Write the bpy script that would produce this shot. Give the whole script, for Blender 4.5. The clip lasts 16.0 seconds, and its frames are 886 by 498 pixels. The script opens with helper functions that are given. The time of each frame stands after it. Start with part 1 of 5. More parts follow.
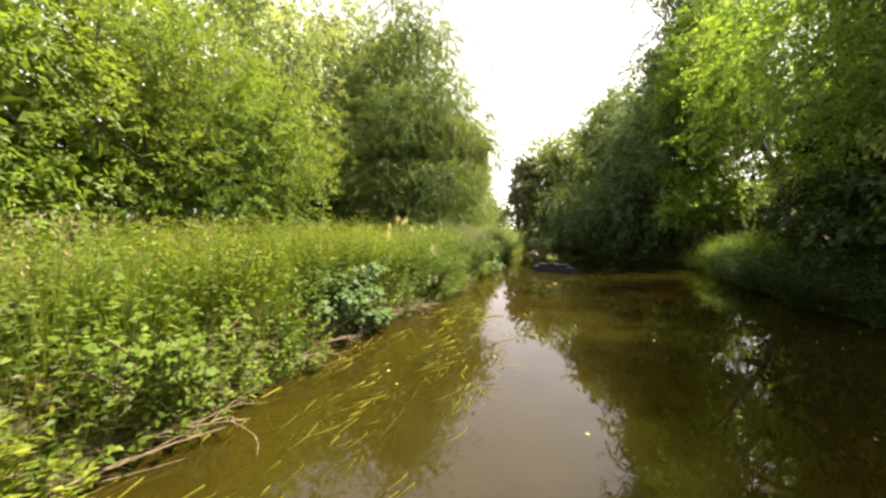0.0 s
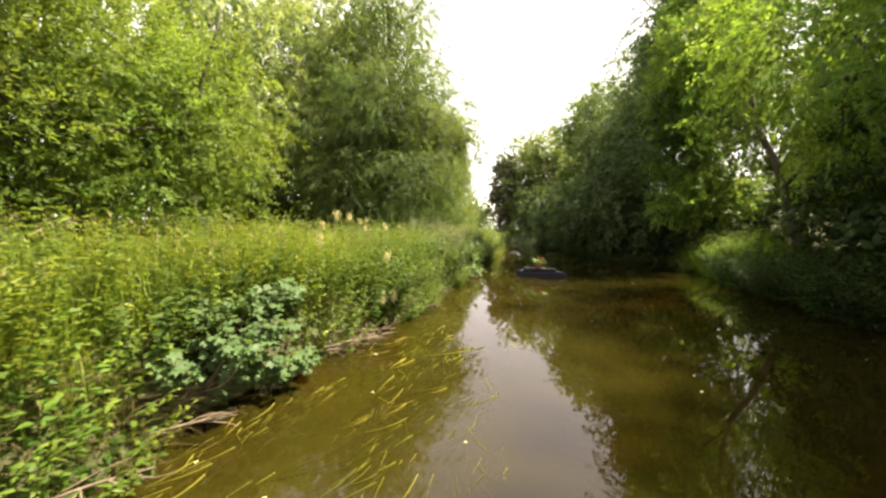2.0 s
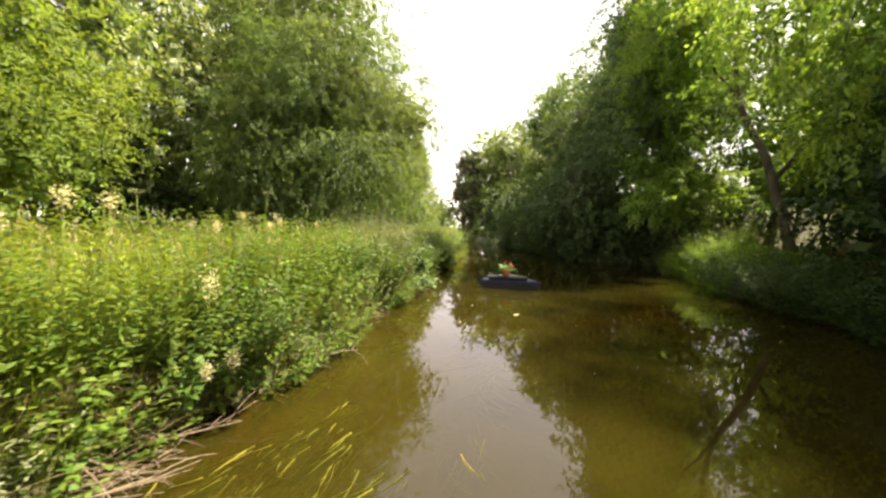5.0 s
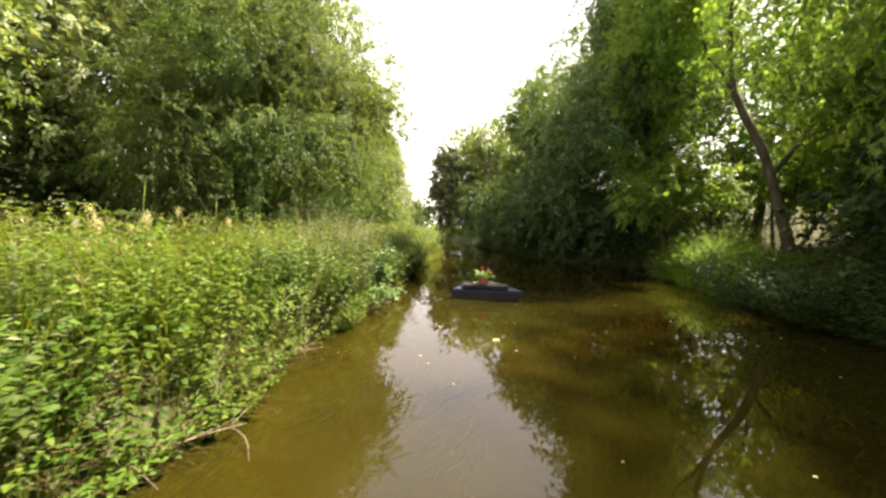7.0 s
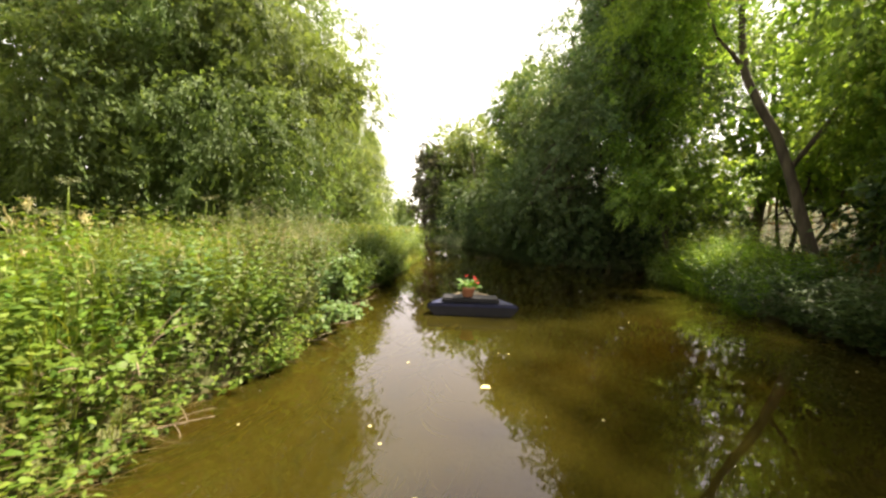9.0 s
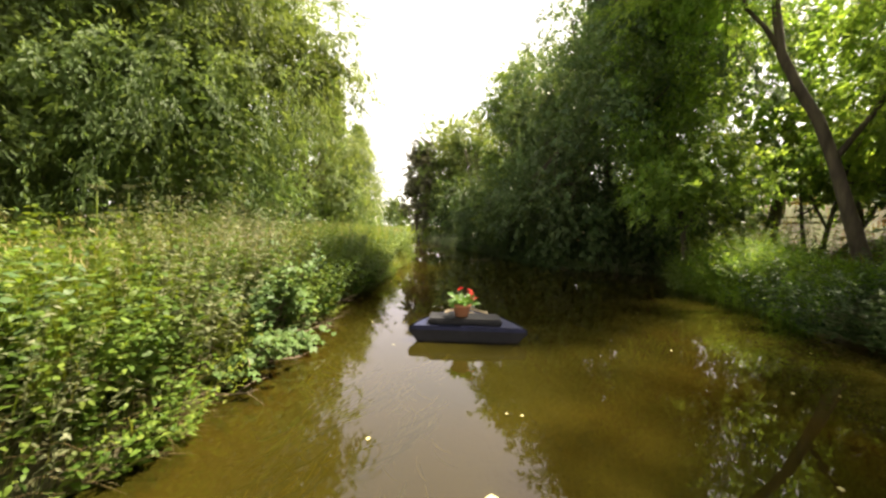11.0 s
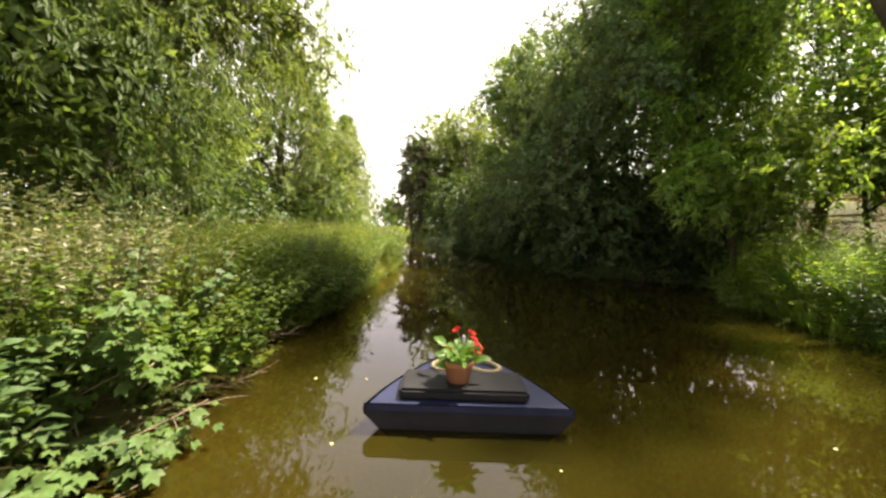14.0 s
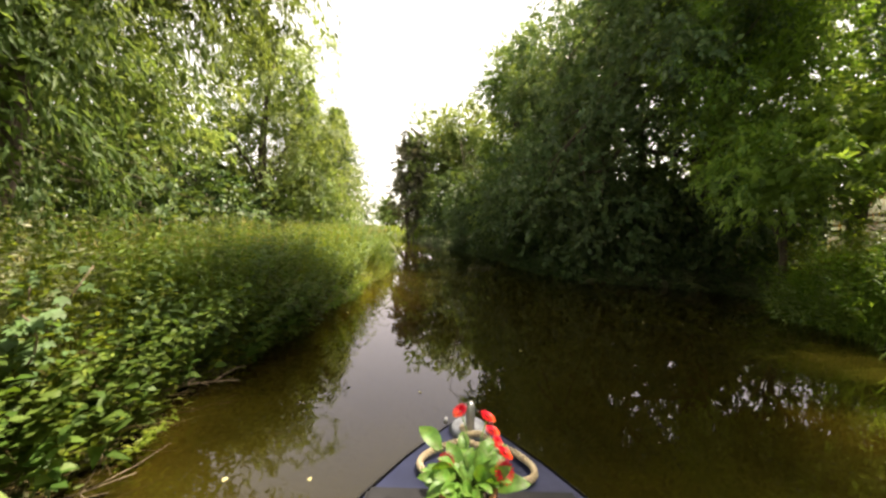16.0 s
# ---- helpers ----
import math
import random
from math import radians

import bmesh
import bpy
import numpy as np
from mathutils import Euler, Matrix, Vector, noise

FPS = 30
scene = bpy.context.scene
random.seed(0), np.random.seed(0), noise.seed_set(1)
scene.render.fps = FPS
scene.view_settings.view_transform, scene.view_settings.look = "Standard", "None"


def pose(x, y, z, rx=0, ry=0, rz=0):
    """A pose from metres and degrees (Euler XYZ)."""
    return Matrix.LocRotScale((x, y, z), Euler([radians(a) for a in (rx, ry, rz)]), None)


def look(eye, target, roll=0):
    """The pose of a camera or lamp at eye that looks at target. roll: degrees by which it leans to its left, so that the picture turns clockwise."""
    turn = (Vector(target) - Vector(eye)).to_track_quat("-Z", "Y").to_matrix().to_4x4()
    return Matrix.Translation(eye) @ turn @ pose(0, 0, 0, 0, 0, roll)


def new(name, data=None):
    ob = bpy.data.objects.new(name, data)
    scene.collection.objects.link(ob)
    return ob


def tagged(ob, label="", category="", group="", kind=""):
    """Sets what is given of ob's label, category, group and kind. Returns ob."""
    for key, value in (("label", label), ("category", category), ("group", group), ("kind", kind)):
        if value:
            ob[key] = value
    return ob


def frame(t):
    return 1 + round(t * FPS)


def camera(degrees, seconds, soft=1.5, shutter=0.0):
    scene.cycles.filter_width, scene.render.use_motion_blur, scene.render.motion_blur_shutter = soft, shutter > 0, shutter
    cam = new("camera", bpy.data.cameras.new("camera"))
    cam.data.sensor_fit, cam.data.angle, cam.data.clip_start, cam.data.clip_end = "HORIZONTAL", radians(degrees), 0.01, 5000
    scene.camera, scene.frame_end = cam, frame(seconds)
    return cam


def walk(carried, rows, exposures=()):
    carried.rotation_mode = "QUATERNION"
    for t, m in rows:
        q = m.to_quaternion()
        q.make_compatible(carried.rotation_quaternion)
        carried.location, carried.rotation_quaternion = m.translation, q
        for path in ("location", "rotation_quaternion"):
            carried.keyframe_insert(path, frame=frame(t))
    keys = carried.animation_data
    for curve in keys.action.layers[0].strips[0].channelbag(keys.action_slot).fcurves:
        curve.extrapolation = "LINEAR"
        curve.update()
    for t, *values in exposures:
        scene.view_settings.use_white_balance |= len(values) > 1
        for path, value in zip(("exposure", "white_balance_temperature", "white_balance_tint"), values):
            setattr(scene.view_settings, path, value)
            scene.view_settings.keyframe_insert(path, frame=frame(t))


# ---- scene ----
cam = camera(103.4, 16.0, soft=2.55, shutter=0.3)

# the boat's slow glide up the river: seconds, place over the water, heading in degrees
EYE, TILT, ROLL = 1.6, -3.6, 1.6
PATH = [
    (0, (0.005, -0.003), 0.08),
    (1, (0.150, 0.915), -1.41),
    (2, (0.329, 1.790), -2.95),
    (3, (0.542, 2.630), -4.68),
    (4, (0.782, 3.439), -6.57),
    (5, (1.040, 4.222), -8.51),
    (6, (1.306, 4.985), -10.38),
    (7, (1.571, 5.730), -12.03),
    (8, (1.828, 6.461), -13.38),
    (9, (2.075, 7.180), -14.37),
    (10, (2.313, 7.888), -15.01),
    (11, (2.544, 8.587), -15.37),
    (12, (2.773, 9.277), -15.56),
    (13, (3.002, 9.962), -15.69),
    (14, (3.230, 10.644), -15.86),
    (15, (3.450, 11.328), -16.11),
    (16, (3.641, 12.025), -16.34),
]


def heading(deg):
    a, p = radians(deg), radians(TILT)
    return Vector((-math.sin(a) * math.cos(p), math.cos(a) * math.cos(p), math.sin(p)))


EXPOSURE = 1.44
walk(cam, [(t, look((x, y, EYE), Vector((x, y, EYE)) + heading(w), ROLL)) for t, (x, y), w in PATH],
     [(0, EXPOSURE, 7300, 13), (4, EXPOSURE + 0.06, 7300, 13), (6.5, EXPOSURE + 0.2, 7300, 13), (9, EXPOSURE + 0.22, 7300, 13), (12, EXPOSURE + 0.06, 7300, 13), (16, EXPOSURE, 7300, 13)])

# ---- light: a hazy bright summer sky, the sun high ahead and to the right ----
SUN_BEARING, SUN_HEIGHT = 72.0, 60.0          # degrees to the right of +y, degrees up
world = bpy.data.worlds.new("sky")
scene.world = world
world.use_nodes = True
wn, wl = world.node_tree.nodes, world.node_tree.links
wn.clear()
sky = wn.new("ShaderNodeTexSky")
sky.sky_type = 'NISHITA'
sky.sun_disc = False
sky.sun_elevation = radians(SUN_HEIGHT)
sky.sun_rotation = radians(SUN_BEARING)
sky.air_density, sky.dust_density, sky.ozone_density = 1.0, 4.0, 0.6
haze = wn.new("ShaderNodeMix")
haze.data_type = 'RGBA'
haze.inputs[0].default_value = 0.6
wl.new(sky.outputs[0], haze.inputs[6])
# thin white cloud over the blue, thicker and brighter towards the horizon
wtc = wn.new("ShaderNodeTexCoord")
wsep = wn.new("ShaderNodeSeparateXYZ")
wl.new(wtc.outputs["Generated"], wsep.inputs[0])
wmr = wn.new("ShaderNodeMapRange")
wmr.interpolation_type = 'SMOOTHSTEP'
wmr.inputs[1].default_value, wmr.inputs[2].default_value = 0.25, 1.0
wl.new(wsep.outputs["Z"], wmr.inputs[0])
veil = wn.new("ShaderNodeMix")
veil.data_type = 'RGBA'
veil.inputs[6].default_value, veil.inputs[7].default_value = (15.4, 15.1, 14.2, 1), (6.5, 6.6, 6.6, 1)
wl.new(wmr.outputs[0], veil.inputs[0])
wl.new(veil.outputs[2], haze.inputs[7])
back = wn.new("ShaderNodeBackground")
back.inputs[1].default_value = 0.076
wout = wn.new("ShaderNodeOutputWorld")
wl.new(haze.outputs[2], back.inputs[0])
wl.new(back.outputs[0], wout.inputs[0])

sun_data = bpy.data.lights.new("sun", 'SUN')
sun_data.energy, sun_data.angle, sun_data.color = 9.0, radians(2.5), (1.0, 0.93, 0.8)
sun = new("sun", sun_data)
b, h = radians(SUN_BEARING), radians(SUN_HEIGHT)
sun.matrix_world = look((30 * math.sin(b), 30 * math.cos(b), 40), (30 * math.sin(b) - math.sin(b) * math.cos(h), 30 * math.cos(b) - math.cos(b) * math.cos(h), 40 - math.sin(h)))


# ---- materials ----
def material(name):
    m = bpy.data.materials.new(name)
    m.use_nodes = True
    n = m.node_tree.nodes
    n.clear()
    out = n.new("ShaderNodeOutputMaterial")
    return m, n, m.node_tree.links, out


def ramp(n, l, source, stops):
    r = n.new("ShaderNodeValToRGB")
    while len(r.color_ramp.elements) < len(stops):
        r.color_ramp.elements.new(0.5)
    for e, (pos, col) in zip(r.color_ramp.elements, stops):
        e.position, e.color = pos, (*col, 1)
    l.new(source, r.inputs[0])
    return r


def noise_tex(n, l, scale, detail=4.0, rough=0.55, kind="Object", stretch=(1, 1, 1)):
    tc = n.new("ShaderNodeTexCoord")
    mp = n.new("ShaderNodeMapping")
    mp.inputs["Scale"].default_value = stretch
    t = n.new("ShaderNodeTexNoise")
    t.inputs["Scale"].default_value, t.inputs["Detail"].default_value, t.inputs["Roughness"].default_value = scale, detail, rough
    l.new(tc.outputs[kind], mp.inputs[0])
    l.new(mp.outputs[0], t.inputs["Vector"])
    return t


def leaf_material(name, dark, mid, light, through_light=0.42, gloss=0.35, patch=0.6):
    """Leaves: each its own shade, larger drifts of tone, light shining through."""
    m, n, l, out = material(name)
    geo = n.new("ShaderNodeNewGeometry")
    r = ramp(n, l, geo.outputs["Random Per Island"], [(0.0, dark), (0.55, mid), (1.0, light)])
    t = noise_tex(n, l, patch, 3.0)
    hsv = n.new("ShaderNodeHueSaturation")
    mr = n.new("ShaderNodeMapRange")
    mr.inputs[1].default_value, mr.inputs[2].default_value, mr.inputs[3].default_value, mr.inputs[4].default_value = 0.3, 0.7, 0.66, 1.32
    l.new(t.outputs[0], mr.inputs[0])
    l.new(mr.outputs[0], hsv.inputs["Value"])
    drift = noise_tex(n, l, patch * 0.55, 2.0)
    hue = n.new("ShaderNodeMapRange")
    hue.inputs[1].default_value, hue.inputs[2].default_value, hue.inputs[3].default_value, hue.inputs[4].default_value = 0.32, 0.68, 0.49, 0.525
    l.new(drift.outputs[0], hue.inputs[0])
    l.new(hue.outputs[0], hsv.inputs["Hue"])
    l.new(r.outputs[0], hsv.inputs["Color"])
    p = n.new("ShaderNodeBsdfPrincipled")
    p.inputs["Roughness"].default_value = 0.5
    p.inputs["Specular IOR Level"].default_value = gloss
    l.new(hsv.outputs[0], p.inputs["Base Color"])
    tr = n.new("ShaderNodeBsdfTranslucent")
    warm = n.new("ShaderNodeMix")
    warm.data_type, warm.blend_type = 'RGBA', 'MULTIPLY'
    warm.inputs[0].default_value = 1.0
    warm.inputs[7].default_value = (1.4, 1.32, 0.62, 1)
    l.new(hsv.outputs[0], warm.inputs[6])
    l.new(warm.outputs[2], tr.inputs[0])
    mix = n.new("ShaderNodeMixShader")
    mix.inputs[0].default_value = through_light
    l.new(p.outputs[0], mix.inputs[1])
    l.new(tr.outputs[0], mix.inputs[2])
    l.new(mix.outputs[0], out.inputs[0])
    return m


def solid_material(name, stops, scale=8.0, rough=0.8, metal=0.0, bump=0.3, stretch=(1, 1, 1), spec=0.4, bump_scale=4.0):
    """A surface with stains, grain and relief."""
    m, n, l, out = material(name)
    t = noise_tex(n, l, scale, 6.0, 0.6, "Object", stretch)
    r = ramp(n, l, t.outputs[0], stops)
    p = n.new("ShaderNodeBsdfPrincipled")
    p.inputs["Roughness"].default_value, p.inputs["Metallic"].default_value = rough, metal
    p.inputs["Specular IOR Level"].default_value = spec
    l.new(r.outputs[0], p.inputs["Base Color"])
    f = noise_tex(n, l, scale * bump_scale, 5.0, 0.6, "Object", stretch)
    bp = n.new("ShaderNodeBump")
    bp.inputs["Strength"].default_value, bp.inputs["Distance"].default_value = bump, 0.02
    l.new(f.outputs[0], bp.inputs["Height"])
    l.new(bp.outputs[0], p.inputs["Normal"])
    l.new(p.outputs[0], out.inputs[0])
    return m


def water_material():
    """Brown-green river water: murk in the body, weed seen through it, sky and trees in the surface."""
    m, n, l, out = material("river_water")
    far = noise_tex(n, l, 0.35, 4.0)
    r = ramp(n, l, far.outputs[0], [(0.3, (0.0192, 0.0166, 0.0025)), (0.7, (0.0240, 0.0205, 0.0030))])
    murk = n.new("ShaderNodeBsdfDiffuse")
    l.new(r.outputs[0], murk.inputs[0])
    clear = n.new("ShaderNodeBsdfTransparent")
    clear.inputs[0].default_value = (0.62, 0.5, 0.2, 1)
    body = n.new("ShaderNodeMixShader")
    body.inputs[0].default_value = 0.34
    l.new(murk.outputs[0], body.inputs[1])
    l.new(clear.outputs[0], body.inputs[2])
    small = noise_tex(n, l, 3.2, 3.0, 0.5, "Object", (1.0, 0.55, 1))
    wide = noise_tex(n, l, 0.7, 2.0, 0.5, "Object", (1.0, 0.6, 1))
    add = n.new("ShaderNodeMath")
    add.operation = 'MULTIPLY_ADD'
    add.inputs[1].default_value = 3.0
    l.new(wide.outputs[0], add.inputs[0])
    l.new(small.outputs[0], add.inputs[2])
    bp = n.new("ShaderNodeBump")
    bp.inputs["Strength"].default_value, bp.inputs["Distance"].default_value = 0.06, 0.02
    l.new(add.outputs[0], bp.inputs["Height"])
    gl = n.new("ShaderNodeBsdfGlossy")
    gl.inputs["Roughness"].default_value = 0.015
    gl.inputs[0].default_value = (0.96, 0.91, 1.0, 1)
    l.new(bp.outputs[0], gl.inputs["Normal"])
    fr = n.new("ShaderNodeFresnel")
    fr.inputs[0].default_value = 1.58
    l.new(bp.outputs[0], fr.inputs["Normal"])
    mix = n.new("ShaderNodeMixShader")
    l.new(fr.outputs[0], mix.inputs[0])
    l.new(body.outputs[0], mix.inputs[1])
    l.new(gl.outputs[0], mix.inputs[2])
    l.new(mix.outputs[0], out.inputs[0])
    return m


def earth_material():
    """Dark bank soil; orange-brown silt on the river bed, its fade with depth painted in."""
    m, n, l, out = material("earth_and_silt")
    t = noise_tex(n, l, 1.3, 6.0, 0.6)
    soil = ramp(n, l, t.outputs[0], [(0.3, (0.03, 0.024, 0.01)), (0.5, (0.045, 0.048, 0.015)), (0.7, (0.07, 0.085, 0.022))])
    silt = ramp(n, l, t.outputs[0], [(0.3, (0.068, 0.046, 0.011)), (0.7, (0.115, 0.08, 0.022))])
    shallow_silt = ramp(n, l, t.outputs[0], [(0.3, (0.11, 0.056, 0.016)), (0.7, (0.19, 0.098, 0.03))])
    tc = n.new("ShaderNodeTexCoord")
    sep = n.new("ShaderNodeSeparateXYZ")
    l.new(tc.outputs["Object"], sep.inputs[0])
    mr = n.new("ShaderNodeMapRange")
    mr.inputs[1].default_value, mr.inputs[2].default_value = -0.08, 0.01
    l.new(sep.outputs["Z"], mr.inputs[0])
    mix = n.new("ShaderNodeMix")
    mix.data_type = 'RGBA'
    l.new(mr.outputs[0], mix.inputs[0])
    shelf = n.new("ShaderNodeMapRange")               # edge shelf painted brighter orange, as if less light is lost in shallow water
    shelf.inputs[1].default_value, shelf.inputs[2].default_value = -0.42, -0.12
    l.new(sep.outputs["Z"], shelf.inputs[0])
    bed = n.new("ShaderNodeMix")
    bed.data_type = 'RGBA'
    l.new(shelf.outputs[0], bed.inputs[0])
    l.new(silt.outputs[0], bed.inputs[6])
    l.new(shallow_silt.outputs[0], bed.inputs[7])
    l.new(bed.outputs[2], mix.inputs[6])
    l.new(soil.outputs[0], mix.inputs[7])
    p = n.new("ShaderNodeBsdfPrincipled")
    p.inputs["Roughness"].default_value = 0.95
    l.new(mix.outputs[2], p.inputs["Base Color"])
    f = noise_tex(n, l, 9.0, 5.0, 0.6)
    bp = n.new("ShaderNodeBump")
    bp.inputs["Strength"].default_value, bp.inputs["Distance"].default_value = 0.6, 0.03
    l.new(f.outputs[0], bp.inputs["Height"])
    l.new(bp.outputs[0], p.inputs["Normal"])
    l.new(p.outputs[0], out.inputs[0])
    return m


M_WATER = water_material()
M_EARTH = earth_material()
M_BARK = solid_material("bark", [(0.3, (0.035, 0.026, 0.018)), (0.6, (0.09, 0.07, 0.048)), (0.8, (0.15, 0.125, 0.09))], 5.0, 0.9, 0, 0.9, (1, 1, 0.25))
M_TWIG = solid_material("dead_twig", [(0.3, (0.09, 0.065, 0.04)), (0.7, (0.2, 0.155, 0.1))], 14.0, 0.85, 0, 0.4)
L_SALLOW = leaf_material("sallow_leaf", (0.105, 0.162, 0.030), (0.130, 0.190, 0.038), (0.165, 0.220, 0.052), 0.5, 0.12)
L_WILLOW = leaf_material("willow_leaf", (0.070, 0.106, 0.033), (0.098, 0.138, 0.046), (0.138, 0.181, 0.071), 0.55, 0.15)
L_PALE = leaf_material("pale_willow_leaf", (0.110, 0.155, 0.055), (0.160, 0.212, 0.080), (0.230, 0.280, 0.125), 0.5, 0.25)
L_GREY = leaf_material("grey_willow_leaf", (0.165, 0.225, 0.098), (0.240, 0.300, 0.130), (0.360, 0.405, 0.208), 0.4, 0.25)
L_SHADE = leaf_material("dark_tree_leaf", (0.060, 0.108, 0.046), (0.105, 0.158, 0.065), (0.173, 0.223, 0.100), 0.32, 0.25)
L_ALDER = leaf_material("alder_leaf", (0.082, 0.136, 0.038), (0.140, 0.205, 0.054), (0.236, 0.294, 0.086), 0.38, 0.25)
L_OLIVE = leaf_material("olive_tree_leaf", (0.120, 0.170, 0.058), (0.190, 0.240, 0.078), (0.270, 0.310, 0.110), 0.36, 0.15)
L_ASH = leaf_material("ash_leaf", (0.095, 0.165, 0.036), (0.155, 0.245, 0.052), (0.245, 0.345, 0.085), 0.6, 0.3)
# leaf made near-black to carry the deep shade under the right-hand trees
L_DEEP = leaf_material("deep_shade_leaf", (0.020, 0.043, 0.012), (0.037, 0.065, 0.017), (0.061, 0.093, 0.026), 0.3, 0.25)
# leaf dimmed in its colour for the shaded hollows below the crowns
L_DIM = leaf_material("shade_dimmed_leaf", (0.035, 0.062, 0.024), (0.060, 0.095, 0.034), (0.100, 0.135, 0.052), 0.32, 0.2)
L_CONIFER = leaf_material("conifer_needle", (0.052, 0.085, 0.028), (0.085, 0.127, 0.035), (0.127, 0.170, 0.048), 0.2, 0.3)
L_PURPLE = leaf_material("bronze_leaf", (0.083, 0.082, 0.054), (0.136, 0.131, 0.083), (0.198, 0.190, 0.120), 0.25, 0.3)
L_NETTLE = leaf_material("nettle_leaf", (0.050, 0.090, 0.013), (0.086, 0.134, 0.019), (0.144, 0.186, 0.032), 0.42, 0.14, 1.1)
L_CURRANT = leaf_material("currant_leaf", (0.052, 0.093, 0.028), (0.082, 0.133, 0.041), (0.130, 0.183, 0.068), 0.38, 0.14, 1.1)
# leaf darkened in its colour for the shade low on the bank
L_LOW_SHADED = leaf_material("low_leaf", (0.036, 0.065, 0.012), (0.062, 0.100, 0.017), (0.100, 0.138, 0.029), 0.4, 0.14, 1.1)
L_BLUE = leaf_material("blue_green_leaf", (0.054, 0.099, 0.034), (0.081, 0.133, 0.050), (0.132, 0.185, 0.078), 0.38, 0.14)
L_HERB = leaf_material("yellow_herb_leaf", (0.086, 0.119, 0.011), (0.131, 0.166, 0.018), (0.189, 0.210, 0.033), 0.45, 0.14, 1.1)
L_MUGWORT = leaf_material("mugwort_leaf", (0.083, 0.097, 0.044), (0.119, 0.133, 0.064), (0.180, 0.187, 0.101), 0.3, 0.14, 1.1)
L_SEED = leaf_material("seeding_mugwort_leaf", (0.080, 0.098, 0.045), (0.140, 0.150, 0.085), (0.300, 0.290, 0.200), 0.3, 0.14, 1.1)
L_GRASS = leaf_material("grass_blade", (0.088, 0.128, 0.014), (0.136, 0.180, 0.023), (0.207, 0.229, 0.044), 0.4, 0.3, 0.8)
L_STRAW = leaf_material("dry_grass", (0.2, 0.165, 0.075), (0.29, 0.24, 0.12), (0.4, 0.34, 0.19), 0.3, 0.25, 0.8)
# dead grass, darkened further for the shade at the bank's foot
L_ROOT = leaf_material("dead_grass_mat", (0.045, 0.032, 0.013), (0.083, 0.060, 0.026), (0.150, 0.120, 0.056), 0.25, 0.2, 0.8)
L_REED = leaf_material("reed_blade", (0.081, 0.153, 0.025), (0.132, 0.221, 0.037), (0.217, 0.297, 0.068), 0.6, 0.12, 0.8)
L_TAN = leaf_material("bleached_field_grass", (0.102, 0.049, 0.014), (0.148, 0.073, 0.021), (0.188, 0.105, 0.034), 0.3, 0.15, 0.5)
L_WEED = leaf_material("water_weed", (0.143, 0.143, 0.019), (0.270, 0.256, 0.034), (0.462, 0.414, 0.072), 0.35, 0.2, 0.8)
L_CREAM = leaf_material("cream_blossom", (0.396, 0.360, 0.211), (0.490, 0.454, 0.284), (0.576, 0.547, 0.370), 0.35, 0.1)


# ---- mesh tools ----
def raw_mesh(name, verts, tris, mat, smooth=False):
    verts, tris = np.asarray(verts, np.float32), np.asarray(tris, np.int32)
    me = bpy.data.meshes.new(name)
    me.vertices.add(len(verts))
    me.vertices.foreach_set("co", verts.ravel())
    me.loops.add(3 * len(tris))
    me.loops.foreach_set("vertex_index", tris.ravel())
    me.polygons.add(len(tris))
    me.polygons.foreach_set("loop_start", np.arange(0, 3 * len(tris), 3, dtype=np.int32))
    if smooth:
        me.polygons.foreach_set("use_smooth", np.ones(len(tris), bool))
    me.update(calc_edges=True)
    me.materials.append(mat)
    return me


def stack(pieces):
    """Joins (verts, tris) pairs."""
    at, vs, ts = 0, [], []
    for v, t in pieces:
        vs.append(np.asarray(v, float))
        ts.append(np.asarray(t, int) + at)
        at += len(v)
    return np.concatenate(vs), np.concatenate(ts)


def under(name, data, parent, label=""):
    ob = new(name, data)
    ob.parent = parent
    if label:
        tagged(ob, label)
    return ob


def part(name, bm, mat, parent, label="", smooth=True):
    me = bpy.data.meshes.new(name)
    bmesh.ops.recalc_face_normals(bm, faces=bm.faces)
    bm.to_mesh(me)
    bm.free()
    me.materials.append(mat)
    if smooth:
        me.polygons.foreach_set("use_smooth", np.ones(len(me.polygons), bool))
    return under(name, me, parent, label)


def unit(v):
    return v / (np.linalg.norm(v, axis=-1, keepdims=True) + 1e-9)


def tube(points, radii, sides=7):
    """A tapered round limb along points."""
    p, r = np.asarray(points, float), np.asarray(radii, float)
    d = unit(np.gradient(p, axis=0))
    ref = np.where(np.abs(d[:, 2:3]) > 0.9, np.array([[1.0, 0, 0]]), np.array([[0, 0, 1.0]]))
    a = unit(np.cross(d, ref))
    c = np.cross(d, a)
    ang = np.arange(sides) * 2 * np.pi / sides
    v = p[:, None] + r[:, None, None] * (np.cos(ang)[None, :, None] * a[:, None] + np.sin(ang)[None, :, None] * c[:, None])
    tris = []
    for i in range(len(p) - 1):
        for k in range(sides):
            q0, q1 = i * sides + k, i * sides + (k + 1) % sides
            tris += [(q0, q1, q1 + sides), (q0, q1 + sides, q0 + sides)]
    e = (len(p) - 1) * sides
    tris += [(e, e + k, e + k + 1) for k in range(1, sides - 1)] + [(0, k + 1, k) for k in range(1, sides - 1)]
    return v.reshape(-1, 3), np.array(tris)


